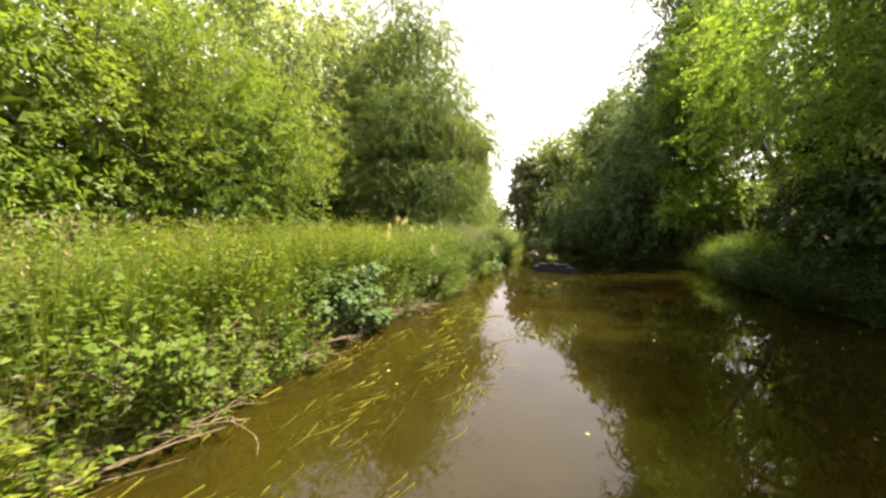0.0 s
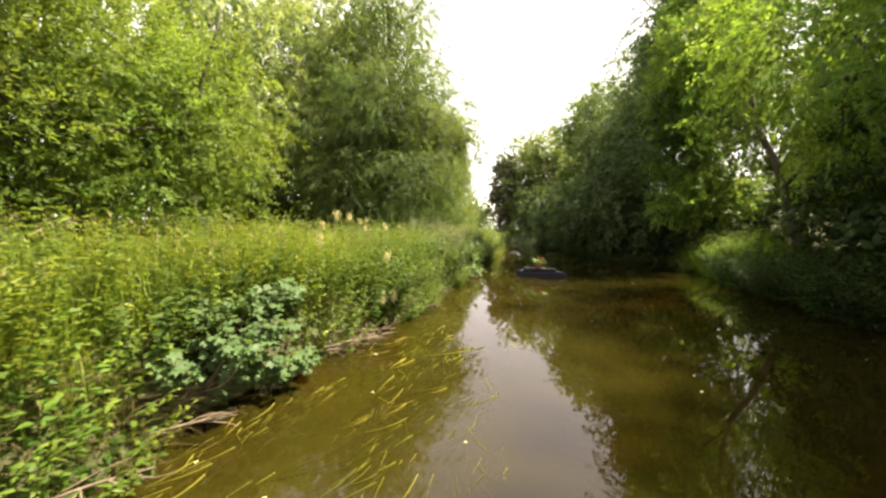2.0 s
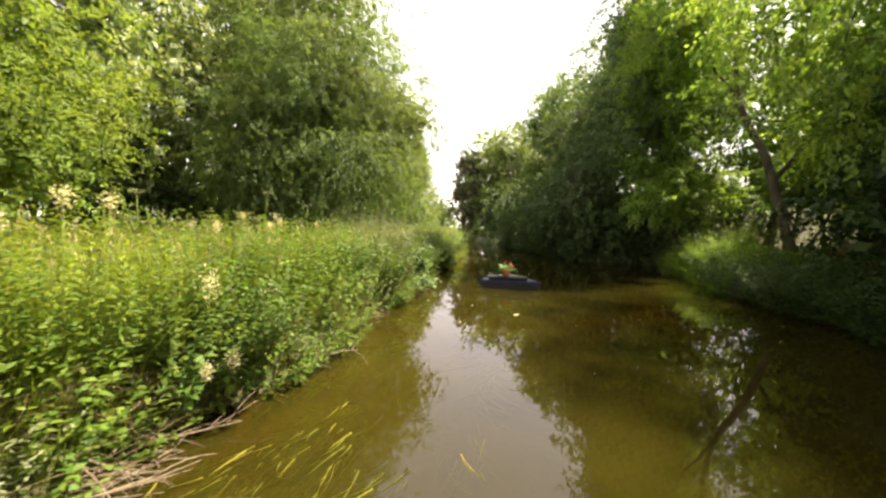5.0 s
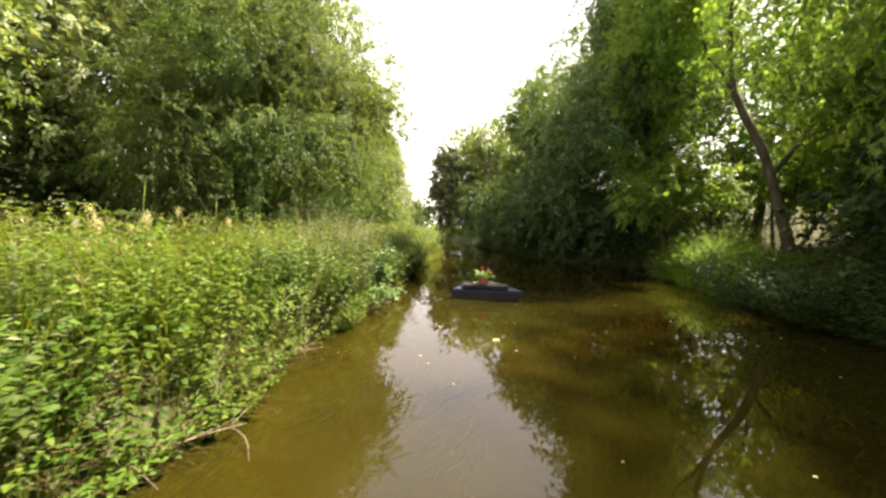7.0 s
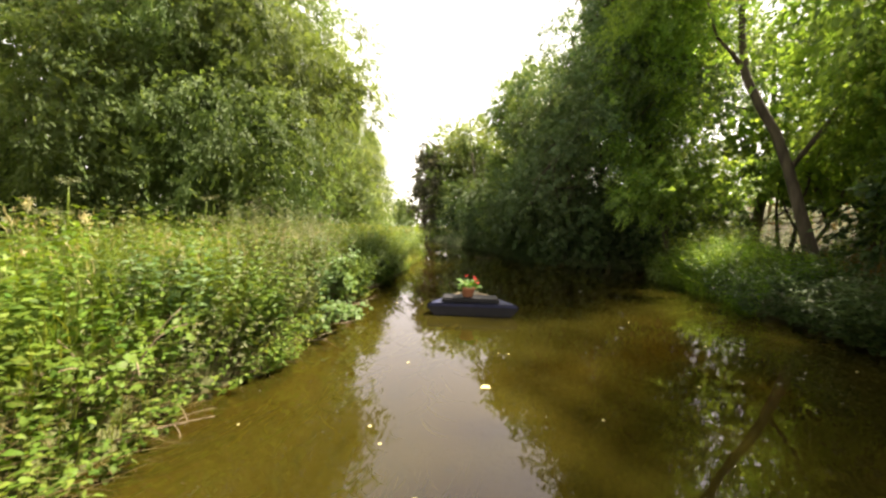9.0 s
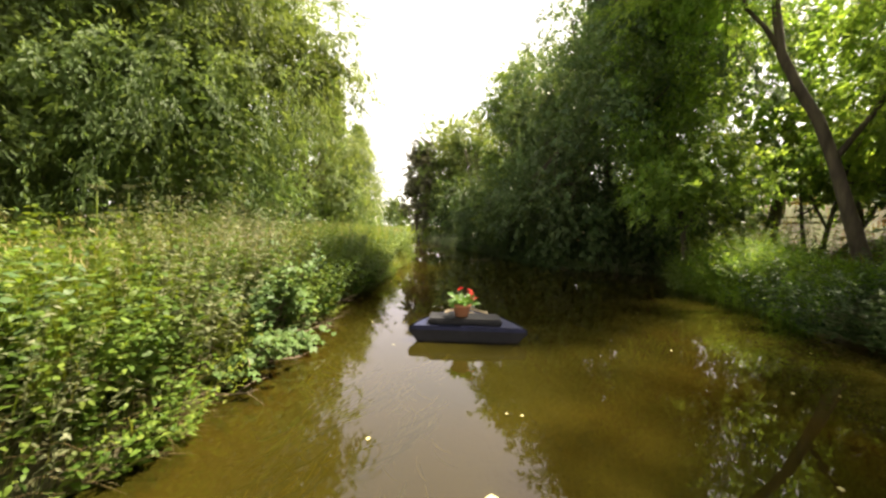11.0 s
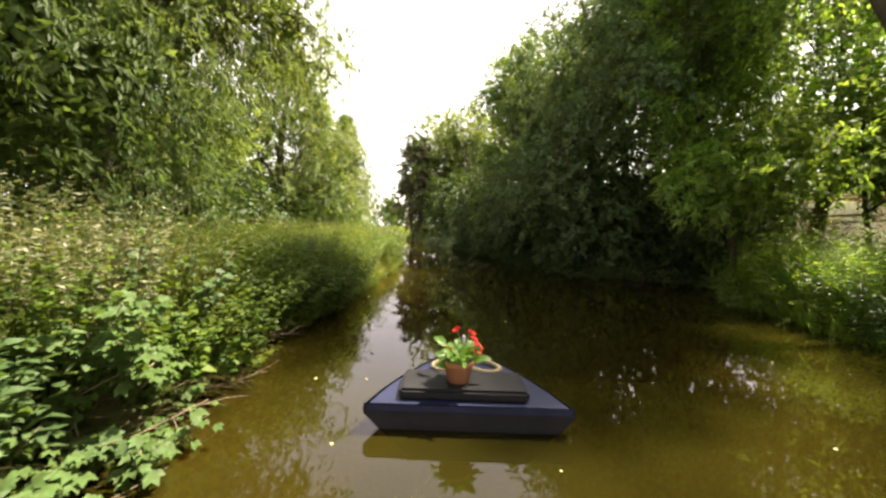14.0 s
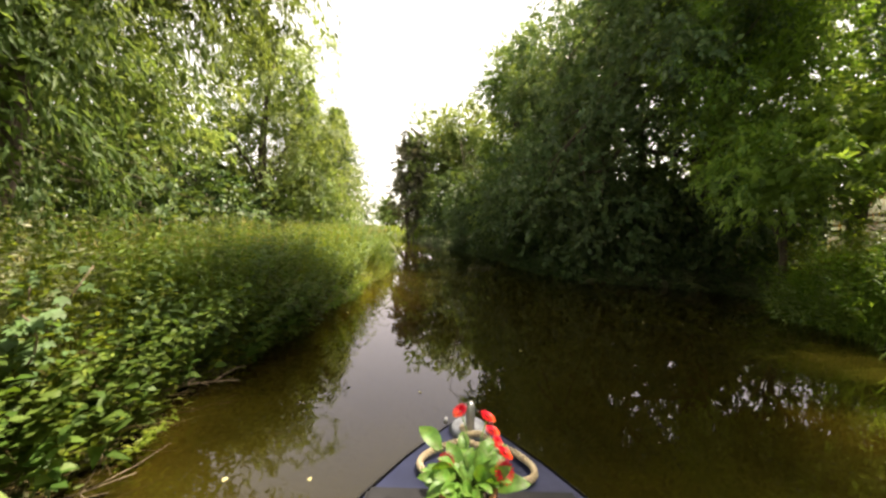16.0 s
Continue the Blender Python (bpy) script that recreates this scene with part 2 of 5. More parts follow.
def leaf_arrays(base, way, up, length, width, fine=False, curl=0.18):
    """Folded pointed leaves: four corners, or six with a drooping tip."""
    n = len(base)
    way = unit(way)
    side = unit(np.cross(way, up))
    nrm = np.cross(side, way)
    L, W = length[:, None], width[:, None]
    if not fine:
        v = np.stack([base, base + way * L * 0.45 + side * W * 0.5 + nrm * W * 0.12,
                      base + way * L - nrm * L * curl * 0.6, base + way * L * 0.45 - side * W * 0.5 + nrm * W * 0.12], 1)
        t = np.array([[0, 1, 2], [0, 2, 3]])
        k = 4
    else:
        v = np.stack([base, base + way * L * 0.28 + side * W * 0.5 + nrm * W * 0.15, base + way * L * 0.66 + side * W * 0.36 - nrm * L * curl * 0.35,
                      base + way * L - nrm * L * curl, base + way * L * 0.66 - side * W * 0.36 - nrm * L * curl * 0.35,
                      base + way * L * 0.28 - side * W * 0.5 + nrm * W * 0.15], 1)
        t = np.array([[0, 1, 5], [1, 2, 4], [1, 4, 5], [2, 3, 4]])
        k = 6
    tris = (np.arange(n) * k)[:, None, None] + t[None]
    return v.reshape(-1, 3), tris.reshape(-1, 3)


def blade_arrays(base, way, lean, length, width, segs=3):
    """Grass blades and strands that bend over along lean."""
    n = len(base)
    side = unit(np.cross(way, lean) + 1e-4)
    rows = []
    for i in range(segs + 1):
        s = i / segs
        p = base + unit(way) * (length * s * (1 - 0.22 * s))[:, None] + lean * (length * s * s)[:, None]
        w = (width * 0.5 * (1 - s) ** 0.6)[:, None] if i < segs else 0
        rows += [p + side * w, p - side * w] if i < segs else [p]
    v = np.stack(rows, 1)
    t = []
    for i in range(segs - 1):
        t += [[2 * i, 2 * i + 1, 2 * i + 3], [2 * i, 2 * i + 3, 2 * i + 2]]
    t.append([2 * segs - 2, 2 * segs - 1, 2 * segs])
    k = 2 * segs + 1
    tris = (np.arange(n) * k)[:, None, None] + np.array(t)[None]
    return v.reshape(-1, 3), tris.reshape(-1, 3)


def lumps(p, seed, scale=1.0):
    """Smooth unevenness in -1..1."""
    rng = np.random.default_rng(seed)
    out = np.zeros(len(p))
    for k in range(6):
        q = rng.normal(size=3) * scale * (0.6 + 0.35 * k)
        out += np.sin(p @ q + rng.uniform(0, 6.28)) / (1 + 0.3 * k)
    return out / 2.6


def crown_arrays(blobs, sprays, per, leaf, seed, droop=0.35, spray_len=0.7, shell=0.55, fine=False, ragged=0.28, loose=0.5, clump=0.3, gather=0.76):
    """Foliage as sprays of leaves. Each blob (x, y, z, rx, ry, rz) carries many smaller clumps, capped
    with leaves on their outer and upper sides, so that hollows stay between them. leaf: (length, width)."""
    rng = np.random.default_rng(seed)
    B = np.array(blobs, float)
    area = (B[:, 3] * B[:, 4] * B[:, 5]) ** 0.67
    which = rng.choice(len(B), sprays, p=area / area.sum())
    d = unit(rng.normal(size=(sprays, 3)))
    rad = shell + (1 - shell) * rng.random(sprays) ** 0.6
    bump = 1 + ragged * lumps(d * 3.0 + which[:, None] * 7.7, seed + 1, 1.0) + 0.5 * ragged * lumps(d * 9.0 + which[:, None], seed + 2, 1.0)
    c = B[which, :3] + d * B[which, 3:] * (rad * bump)[:, None]
    # the clumps of each blob, and the sprays that gather on them
    many = 26
    cd = unit(rng.normal(size=(len(B), many, 3)) + [0, 0, 0.15])
    reach = 0.66 + 0.34 * rng.random((len(B), many, 1)) + 0.55 * ragged * lumps(cd.reshape(-1, 3) * 4.0 + np.repeat(np.arange(len(B)), many)[:, None] * 5.1, seed + 3).reshape(len(B), many, 1)
    cc = B[:, None, :3] + cd * B[:, None, 3:] * reach
    cr = clump * B[:, 3:].mean(1)[:, None] * rng.uniform(0.6, 1.3, (len(B), many))
    pick = rng.integers(0, many, sprays)
    out = cd[which, pick]
    cap = unit(rng.normal(size=(sprays, 3)) + out * 0.7 + [0, 0, 0.45])
    on = cc[which, pick] + cap * (cr[which, pick] * rng.random(sprays) ** 0.35)[:, None] * np.array([1.15, 1.15, 0.8])
    k = rng.random(sprays) < gather
    c[k], d[k] = on[k], unit(out[k] * 0.6 + cap[k])
    axis = unit(d * 0.7 + rng.normal(size=(sprays, 3)) * 0.45 + np.array([0, 0, -droop]))
    ln = spray_len * rng.uniform(0.6, 1.3, sprays)
    s = rng.random((sprays, per))
    base = c[:, None] + axis[:, None] * (ln[:, None] * s)[..., None] + np.array([0, 0, -1.0]) * (droop * 0.6 * ln[:, None] * s * s)[..., None]
    base = base + rng.normal(size=(sprays, per, 3)) * (0.14 * loose * spray_len)
    way = unit(axis[:, None] * 0.8 + rng.normal(size=(sprays, per, 3)) * loose + np.array([0, 0, -droop]))
    up = unit(rng.normal(size=(sprays, per, 3)) * (0.2 + 0.3 * loose) + rng.normal(size=(sprays, 1, 3)) * 0.3 + np.array([0, 0, 0.7]) + d[:, None] * 0.6)
    n = sprays * per
    L = leaf[0] * rng.uniform(0.6, 1.25, n)
    W = leaf[1] * rng.uniform(0.7, 1.25, n)
    return leaf_arrays(base.reshape(-1, 3), way.reshape(-1, 3), up.reshape(-1, 3), L, W, fine)


def limb_path(a, b, rng, sag=0.12, steps=6, arch=0.12):
    a, b = np.array(a, float), np.array(b, float)
    s = np.linspace(0, 1, steps)[:, None]
    p = a + (b - a) * s
    off = rng.normal(size=3) * np.linalg.norm(b - a) * sag
    p += off * np.sin(np.pi * s) + np.array([0, 0, 1.0]) * np.linalg.norm((b - a)[:2]) * arch * np.sin(np.pi * s)
    return p


def core_arrays(blobs, seed, size=0.5, slim=0.55):
    """The thick inner foliage behind the outer sprays."""
    rng = np.random.default_rng(seed)
    B = np.array(blobs, float)
    count = np.maximum(60, (9.0 * (B[:, 3] * B[:, 4] * B[:, 5]) ** 0.67 / size ** 2 * 1.5).astype(int))
    which = np.repeat(np.arange(len(B)), count)
    n = len(which)
    d = unit(rng.normal(size=(n, 3)))
    c = B[which, :3] + d * B[which, 3:] * (0.2 + 0.44 * rng.random((n, 1)) ** 0.7)
    L = size * rng.uniform(0.6, 1.2, n)
    return leaf_arrays(c, unit(rng.normal(size=(n, 3)) + [0, 0, -0.3]), unit(rng.normal(size=(n, 3)) * 0.6 + d), L, L * slim)


def tree(name, label, base, top, blobs, girth, leaf_mat, sprays, per, leaf, seed, droop=0.35, spray_len=0.7, stems=1, group="", category="tree", core=0.34, near=None, **kw):
    """A tree of its own: a tapered trunk, limbs that reach into the crown, and a crown of leaves."""
    rng = np.random.default_rng(seed + 50)
    root = tagged(new(name), label, category, group)
    root.location = base
    B0 = np.array(base, float)

    def wood(kind, path, radii, sides, parent):
        v, t = tube(path, radii, sides)
        return under(kind, raw_mesh(kind, v - B0, t, M_BARK, True), parent)

    for k in range(stems):
        off = rng.normal(size=3) * np.array([0.35, 0.35, 0]) * (stems > 1)
        tip = np.array(top, float) + off * 5
        trunk = limb_path(B0 + off + [0, 0, -0.3], tip, rng, 0.05, 9)
        wood("trunk", trunk, girth * (np.linspace(1, 0.16, 9) ** 1.1) * (1.25 if stems == 1 else 0.8), 9, root)
        for q in blobs:
            if rng.random() < 1.0 / stems + 0.25:
                end = np.array(q[:3]) + rng.normal(size=3) * np.array(q[3:]) * 0.42
                lim = limb_path(trunk[int(rng.integers(2, 6))], end, rng)
                limb = wood("limb", lim, girth * 0.42 * np.linspace(1, 0.15, 6), 6, root)
                for _ in range(3):
                    e2 = np.array(q[:3]) + unit(rng.normal(size=3)) * np.array(q[3:]) * 0.85
                    wood("branch", limb_path(lim[int(rng.integers(2, 5))], e2, rng, 0.1, 5), girth * 0.16 * np.linspace(1, 0.15, 5), 4, limb)
    pieces = [crown_arrays(blobs, sprays, per, leaf, seed, droop, spray_len, **kw)]
    if near:
        pieces.append(crown_arrays(*near, seed + 5, droop, spray_len, **kw))
        blobs = list(blobs) + list(near[0])
    if core:
        pieces.append(core_arrays(blobs, seed + 9, core, min(0.6, 1.6 * leaf[1] / leaf[0])))
    v, t = stack(pieces)
    under("crown", raw_mesh("crown", v - B0, t, leaf_mat), root)
    return root


# ---- the river's two edges, and the ground ----
LEFT_Y = [-60, -12, -4, 0, 2, 3, 4.5, 6.2, 7.2, 7.8, 8.8, 10.1, 11.5, 13.0, 14.2, 15.8, 17, 18.2, 19.7, 22.2, 26, 31, 40, 50, 60, 80, 120, 400]
LEFT_X = [-12, -5.5, -3.4, -2.35, -2.05, -1.95, -1.5, -0.9, -0.45, 0.05, 0.25, 0.55, 1.1, 1.6, 1.85, 2.3, 2.7, 3.15, 3.65, 4.5, 5.6, 6.5, 7.7, 8.3, 8.2, 5, -8, -140]
RIGHT_Y = [-60, -12, -2, 4, 8, 11, 13, 14.4, 16.2, 17.0, 18.0, 19.0, 20.3, 21.8, 24, 28, 31, 40, 50, 60, 80, 120, 400]
RIGHT_X = [0, 4.4, 6.6, 7.7, 8.5, 9.7, 10.5, 11.2, 12.0, 12.6, 13.8, 13.9, 12.4, 11.0, 10.8, 11.2, 11.3, 11.0, 10.6, 11.0, 9, -3, -130]


def left_edge(y):
    y = np.asarray(y, float)
    return np.interp(y, LEFT_Y, LEFT_X) + 0.10 * np.sin(y * 2.3) + 0.07 * np.sin(y * 5.1 + 1)


def right_edge(y):
    y = np.asarray(y, float)
    return np.interp(y, RIGHT_Y, RIGHT_X) + 0.08 * np.sin(y * 2.9) + 0.05 * np.sin(y * 6.3 + 2)


def ground_height(x, y):
    x, y = np.asarray(x, float), np.asarray(y, float)
    dl, dr = left_edge(y) - x, x - right_edge(y)
    out = np.maximum(dl, dr)                         # metres inland of the nearer edge
    bed = -0.7 * np.clip(-out / 1.2, 0, 1) ** 0.7
    bank = np.interp(out, [0, 0.25, 0.7, 1.6, 4, 12], [0, 0.34, 0.52, 0.66, 0.78, 0.95])
    rough = 0.05 * np.sin(x * 1.7 + 0.6 * y) * np.sin(y * 1.3) + 0.03 * np.sin(x * 4.1) * np.sin(y * 3.7 + x)
    rise = 2.3 * np.clip((dr - 6.5) / 6.0, 0, 1) ** 1.4 * np.clip((42 - y) / 8, 0, 1) * np.clip((y + 6) / 8, 0, 1) * (dr > dl)
    return np.where(out > 0, bank + rise + rough * np.clip(out, 0, 1), bed + rough * 0.5)


def graded(lo, hi, step, reach):
    core = np.arange(lo, hi + step / 2, step)
    grow = step * 1.35 ** np.arange(1, 40)
    grow = np.cumsum(grow)
    grow = grow[grow < reach]
    return np.concatenate([lo - grow[::-1], core, hi + grow])


gx, gy = graded(-9, 27, 0.25, 2500), graded(-4, 44, 0.36, 2500)
GX, GY = np.meshgrid(gx, gy)
gv = np.stack([GX.ravel(), GY.ravel(), ground_height(GX.ravel(), GY.ravel())], 1)
nx, ny = len(gx), len(gy)
i0 = (np.arange(ny - 1)[:, None] * nx + np.arange(nx - 1)[None]).ravel()
gt = np.concatenate([np.stack([i0, i0 + 1, i0 + nx + 1], 1), np.stack([i0, i0 + nx + 1, i0 + nx], 1)])
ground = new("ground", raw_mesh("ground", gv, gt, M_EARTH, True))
tagged(ground, "dark earth and grass of the river banks and bed", "ground", kind="structure")

wy = np.concatenate([np.arange(-50, 60, 2.0), np.arange(60, 401, 10.0)])
wv = np.concatenate([np.stack([np.interp(wy, LEFT_Y, LEFT_X) - 0.8, wy, 0 * wy], 1), np.stack([np.interp(wy, RIGHT_Y, RIGHT_X) + 0.8, wy, 0 * wy], 1)])
k = np.arange(len(wy) - 1)
wt = np.concatenate([np.stack([k, k + len(wy), k + len(wy) + 1], 1), np.stack([k, k + len(wy) + 1, k + 1], 1)])
water = new("water", raw_mesh("water", wv, wt, M_WATER, True))
tagged(water, "murky brown-green river water reflecting sky and trees", "river", kind="structure")


# ---- trees of the near, sunny bank ----
def G(x, y):
    return (x, y, float(ground_height(x, y)))


tree("sallow_bush", "bright yellow-green sallow bush behind the tall herbs", G(-7.0, 9.6), (-6.6, 9.8, 6.4),
     [(-6.6, 9.8, 3.6, 2.7, 2.6, 2.6), (-5.4, 10.6, 2.6, 2.0, 1.7, 1.6), (-7.6, 9.0, 5.2, 2.4, 2.4, 2.0), (-5.2, 11.2, 4.2, 1.7, 1.6, 1.7), (-8.4, 8.2, 3.0, 2.4, 2.4, 2.2)],
     0.14, L_SALLOW, 3100, 25, (0.095, 0.036), 11, 0.1, 0.55, stems=4, category="bush", core=0.17, shell=0.6, ragged=0.24, gather=0.42)
tree("sallow_bush", "tall bright green sallow beside the meadow edge", G(-9.0, 5.0), (-8.8, 5.2, 9.0),
     [(-8.2, 5.2, 4.0, 2.6, 3.0, 3.0), (-9.0, 5.5, 7.0, 2.8, 2.8, 2.8), (-7.4, 3.0, 3.0, 2.2, 2.4, 2.2), (-7.6, 6.6, 3.0, 2.0, 2.0, 2.0)],
     0.16, L_SALLOW, 1900, 24, (0.13, 0.055), 12, 0.1, 0.6, stems=4, category="bush")
tree("grey_willow", "pale grey-green willow standing behind the sallows", G(-9.5, 17.0), (-9.0, 17.2, 13.0),
     [(-8.6, 17.0, 9.5, 3.4, 3.0, 3.4), (-10.5, 16.5, 7.0, 3.4, 3.0, 3.4), (-7.4, 17.5, 6.5, 2.6, 2.6, 3.0), (-9.4, 17.0, 12.3, 2.4, 2.4, 2.2), (-12.5, 15, 10, 3, 3, 3.5)],
     0.26, L_GREY, 1500, 20, (0.22, 0.08), 13, 0.4, 0.8)
tree("crack_willow", "large spreading willow with drooping silvery green leaves", G(-2.2, 19.4), (-1.8, 19.8, 12.2),
     [(-1.8, 19.5, 8.8, 3.1, 3.2, 3.2), (-2.2, 20.0, 12.0, 2.3, 2.4, 2.0), (0.6, 19.0, 6.4, 2.0, 2.2, 2.0), (1.9, 19.2, 5.8, 1.0, 1.1, 1.0), (-3.6, 18.0, 4.6, 2.6, 2.2, 2.8), (-0.8, 18.6, 6.8, 2.5, 2.2, 2.2), (-4.6, 20.5, 8.0, 2.6, 2.6, 3.2), (-2.0, 18.4, 5.6, 2.4, 2.0, 2.4)],
     0.34, L_WILLOW, 2800, 25, (0.17, 0.047), 14, 0.52, 0.75, core=0.2, loose=0.4, gather=0.5,
     near=([(-0.4, 16.3, 3.2, 2.0, 1.6, 1.7), (-0.6, 17.2, 4.6, 2.3, 2.0, 2.4), (-2.6, 15.8, 3.4, 1.8, 1.6, 1.9), (-1.6, 16.8, 6.4, 2.0, 1.6, 1.8)], 2500, 26, (0.118, 0.029)))
tree("willow_tree", "dark green willow behind the spreading willow", G(-6.4, 23.5), (-6.0, 23.6, 13.6),
     [(-6.0, 23.5, 10.5, 3.2, 3, 3.6), (-7.2, 22.5, 6.0, 3.4, 3, 3.6), (-4.4, 24, 7.0, 2.8, 2.8, 3.2), (-10.5, 21.5, 4.5, 3.5, 3, 3.8), (-2.4, 25.0, 4.4, 2.6, 2.2, 2.8), (-5.6, 25.6, 4.2, 2.6, 2.2, 3.0), (-7.6, 23.6, 13.4, 2.9, 2.8, 3.0), (-4.4, 24.2, 12.6, 2.5, 2.4, 2.6), (-7.6, 19.8, 8.0, 2.6, 2.2, 3.4), (-10.5, 18.2, 5.5, 2.4, 2.0, 3.0)],
     0.3, L_PALE, 2700, 18, (0.22, 0.085), 15, 0.4, 0.8)
tree("pale_willow", "pale green bushy willow further along the bank", G(0.4, 31.5), (0.6, 31.6, 10.6),
     [(0.9, 31.4, 7.8, 2.8, 2.8, 3.0), (2.3, 31.4, 4.6, 1.8, 2.2, 3.0), (-1.6, 31.0, 4.8, 2.6, 2.4, 3.2), (1.4, 30.2, 2.9, 2.6, 1.8, 1.8), (-0.3, 32, 9.8, 1.9, 2, 1.6), (3.0, 32.2, 3.0, 1.5, 1.8, 2.0)],
     0.26, L_PALE, 1900, 20, (0.18, 0.058), 16, 0.6, 0.8, loose=0.4)
tree("thicket", "hawthorn thicket behind the willow, leaves coloured dim for shade", G(-6.0, 20.5), (-5.6, 20.5, 3.5),
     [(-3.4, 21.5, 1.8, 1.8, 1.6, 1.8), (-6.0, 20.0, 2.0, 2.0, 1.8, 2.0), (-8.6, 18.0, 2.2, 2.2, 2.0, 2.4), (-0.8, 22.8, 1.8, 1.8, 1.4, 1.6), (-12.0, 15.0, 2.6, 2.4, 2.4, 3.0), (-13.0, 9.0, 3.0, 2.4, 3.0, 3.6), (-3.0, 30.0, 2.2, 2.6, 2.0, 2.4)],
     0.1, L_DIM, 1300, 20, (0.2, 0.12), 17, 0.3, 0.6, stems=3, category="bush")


tree("thicket", "tall thicket filling the gap below the willows, coloured dim for shade", G(-2.0, 35.6), (-2.0, 35.8, 5.5),
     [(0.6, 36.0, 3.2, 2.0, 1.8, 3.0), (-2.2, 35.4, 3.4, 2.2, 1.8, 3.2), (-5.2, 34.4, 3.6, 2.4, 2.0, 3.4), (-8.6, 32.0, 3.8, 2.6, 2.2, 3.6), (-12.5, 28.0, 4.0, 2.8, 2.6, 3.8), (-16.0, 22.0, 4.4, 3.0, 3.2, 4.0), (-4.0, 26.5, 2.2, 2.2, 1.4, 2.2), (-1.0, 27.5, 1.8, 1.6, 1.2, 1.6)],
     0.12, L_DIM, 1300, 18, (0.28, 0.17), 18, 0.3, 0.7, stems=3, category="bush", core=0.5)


def conifer(name, label, base, height, radius, leaf_mat, seed, tiers=26):
    """A narrow pointed tree: drooping whorls of needled branches round one stem."""
    rng = np.random.default_rng(seed)
    root = tagged(new(name), label, "tree")
    root.location = base
    stem = np.stack([np.zeros(8), np.zeros(8), np.linspace(-0.3, height, 8)], 1)
    under("trunk", raw_mesh("trunk", *tube(stem, np.linspace(0.2, 0.02, 8), 8), M_BARK, True), root)
    c, axis = [], []
    for k in range(tiers):
        s = k / (tiers - 1)
        r = (radius * (1 - s) ** 0.9 + 0.1) * (1 + 0.3 * math.sin(k * 2.4))
        for a in np.arange(11) * 2 * np.pi / 11 + rng.uniform(0, 6):
            rr = r * rng.uniform(0.75, 1.15)
            d = np.array([math.cos(a), math.sin(a), -0.12])
            for q in np.linspace(0.25, 1, 5):
                c.append(np.array([0, 0, height * (0.08 + 0.92 * s)]) + d * rr * q + rng.normal(size=3) * 0.06)
                axis.append(d)
    c, axis = np.array(c), np.array(axis)
    per = 9
    base_p = c[:, None] + rng.normal(size=(len(c), per, 3)) * 0.16
    way = axis[:, None] + rng.normal(size=(len(c), per, 3)) * 0.6
    n = len(c) * per
    v, t = leaf_arrays(base_p.reshape(-1, 3), way.reshape(-1, 3), unit(rng.normal(size=(n, 3)) * 0.4 + [0, 0, 1]), rng.uniform(0.2, 0.42, n), rng.uniform(0.06, 0.12, n))
    under("crown", raw_mesh("crown", v, t, leaf_mat), root)
    return root


conifer("spruce_tree", "dark pointed spruce behind the pale willow", G(3.3, 37.0), 8.2, 3.3, L_CONIFER, 21)
conifer("spruce_tree", "slim dark spruce beside the taller one", G(1.4, 38.0), 9.6, 3.5, L_CONIFER, 22)

# ---- trees of the shady bank ----
tree("round_tree", "broad round-topped green tree far down the river", G(15.2, 51.0), (15.0, 51, 14.0),
     [(15.0, 50.5, 11.8, 3.8, 3.6, 3.6), (13.0, 50, 7.8, 3.0, 3.4, 4.0), (16.8, 51, 8.5, 4.0, 4, 5), (12.4, 49, 3.6, 2.0, 2.6, 3.2), (16.0, 49, 4, 4, 3, 3.6), (18.6, 50, 10.4, 4.0, 3.8, 4.2), (20.0, 49, 6.0, 3.6, 3.2, 4.6)],
     0.34, L_OLIVE, 1900, 18, (0.34, 0.19), 31, 0.25, 0.9, ragged=0.2, gather=0.5)
tree("bronze_tree", "dark bronze narrow tree at the water's edge", G(10.9, 50.0), (10.9, 50, 11),
     [(10.9, 50.0, 8.0, 1.5, 1.5, 2.8), (10.8, 49.6, 4.0, 1.7, 1.6, 3.2), (11.3, 50.2, 10.2, 1.1, 1.1, 1.5)],
     0.22, L_PURPLE, 520, 18, (0.36, 0.2), 32, 0.3, 0.7, ragged=0.4)
tree("alder_tree", "tall dark alder with a thin ragged top", G(14.2, 33.0), (13.8, 33, 13.2),
     [(13.7, 32.5, 10.6, 2.1, 2.2, 2.0), (16.2, 33.5, 8.0, 3.0, 3, 3.4), (15.2, 32, 5.5, 2.4, 2.6, 3.0), (13.8, 30.8, 2.8, 2.2, 2.2, 2.3), (16.2, 33, 11.8, 2.4, 2.4, 2.4)],
     0.28, L_ALDER, 2300, 20, (0.2, 0.115), 33, 0.25, 0.75, ragged=0.3)
tree("alder_tree", "tall dense dark green tree over the bend", G(15.4, 27.2), (15.0, 27.2, 14.0),
     [(15.6, 27.5, 11.3, 3.1, 3.2, 3.0), (15.6, 27, 8, 3.6, 3.4, 3.8), (13.6, 26.5, 6.2, 2.5, 2.8, 3.2), (12.4, 25.6, 3.2, 2.2, 2.6, 2.6), (18.2, 26.5, 12.4, 3, 3, 3.4)],
     0.34, L_SHADE, 2300, 22, (0.185, 0.108), 34, 0.3, 0.75, ragged=0.32)
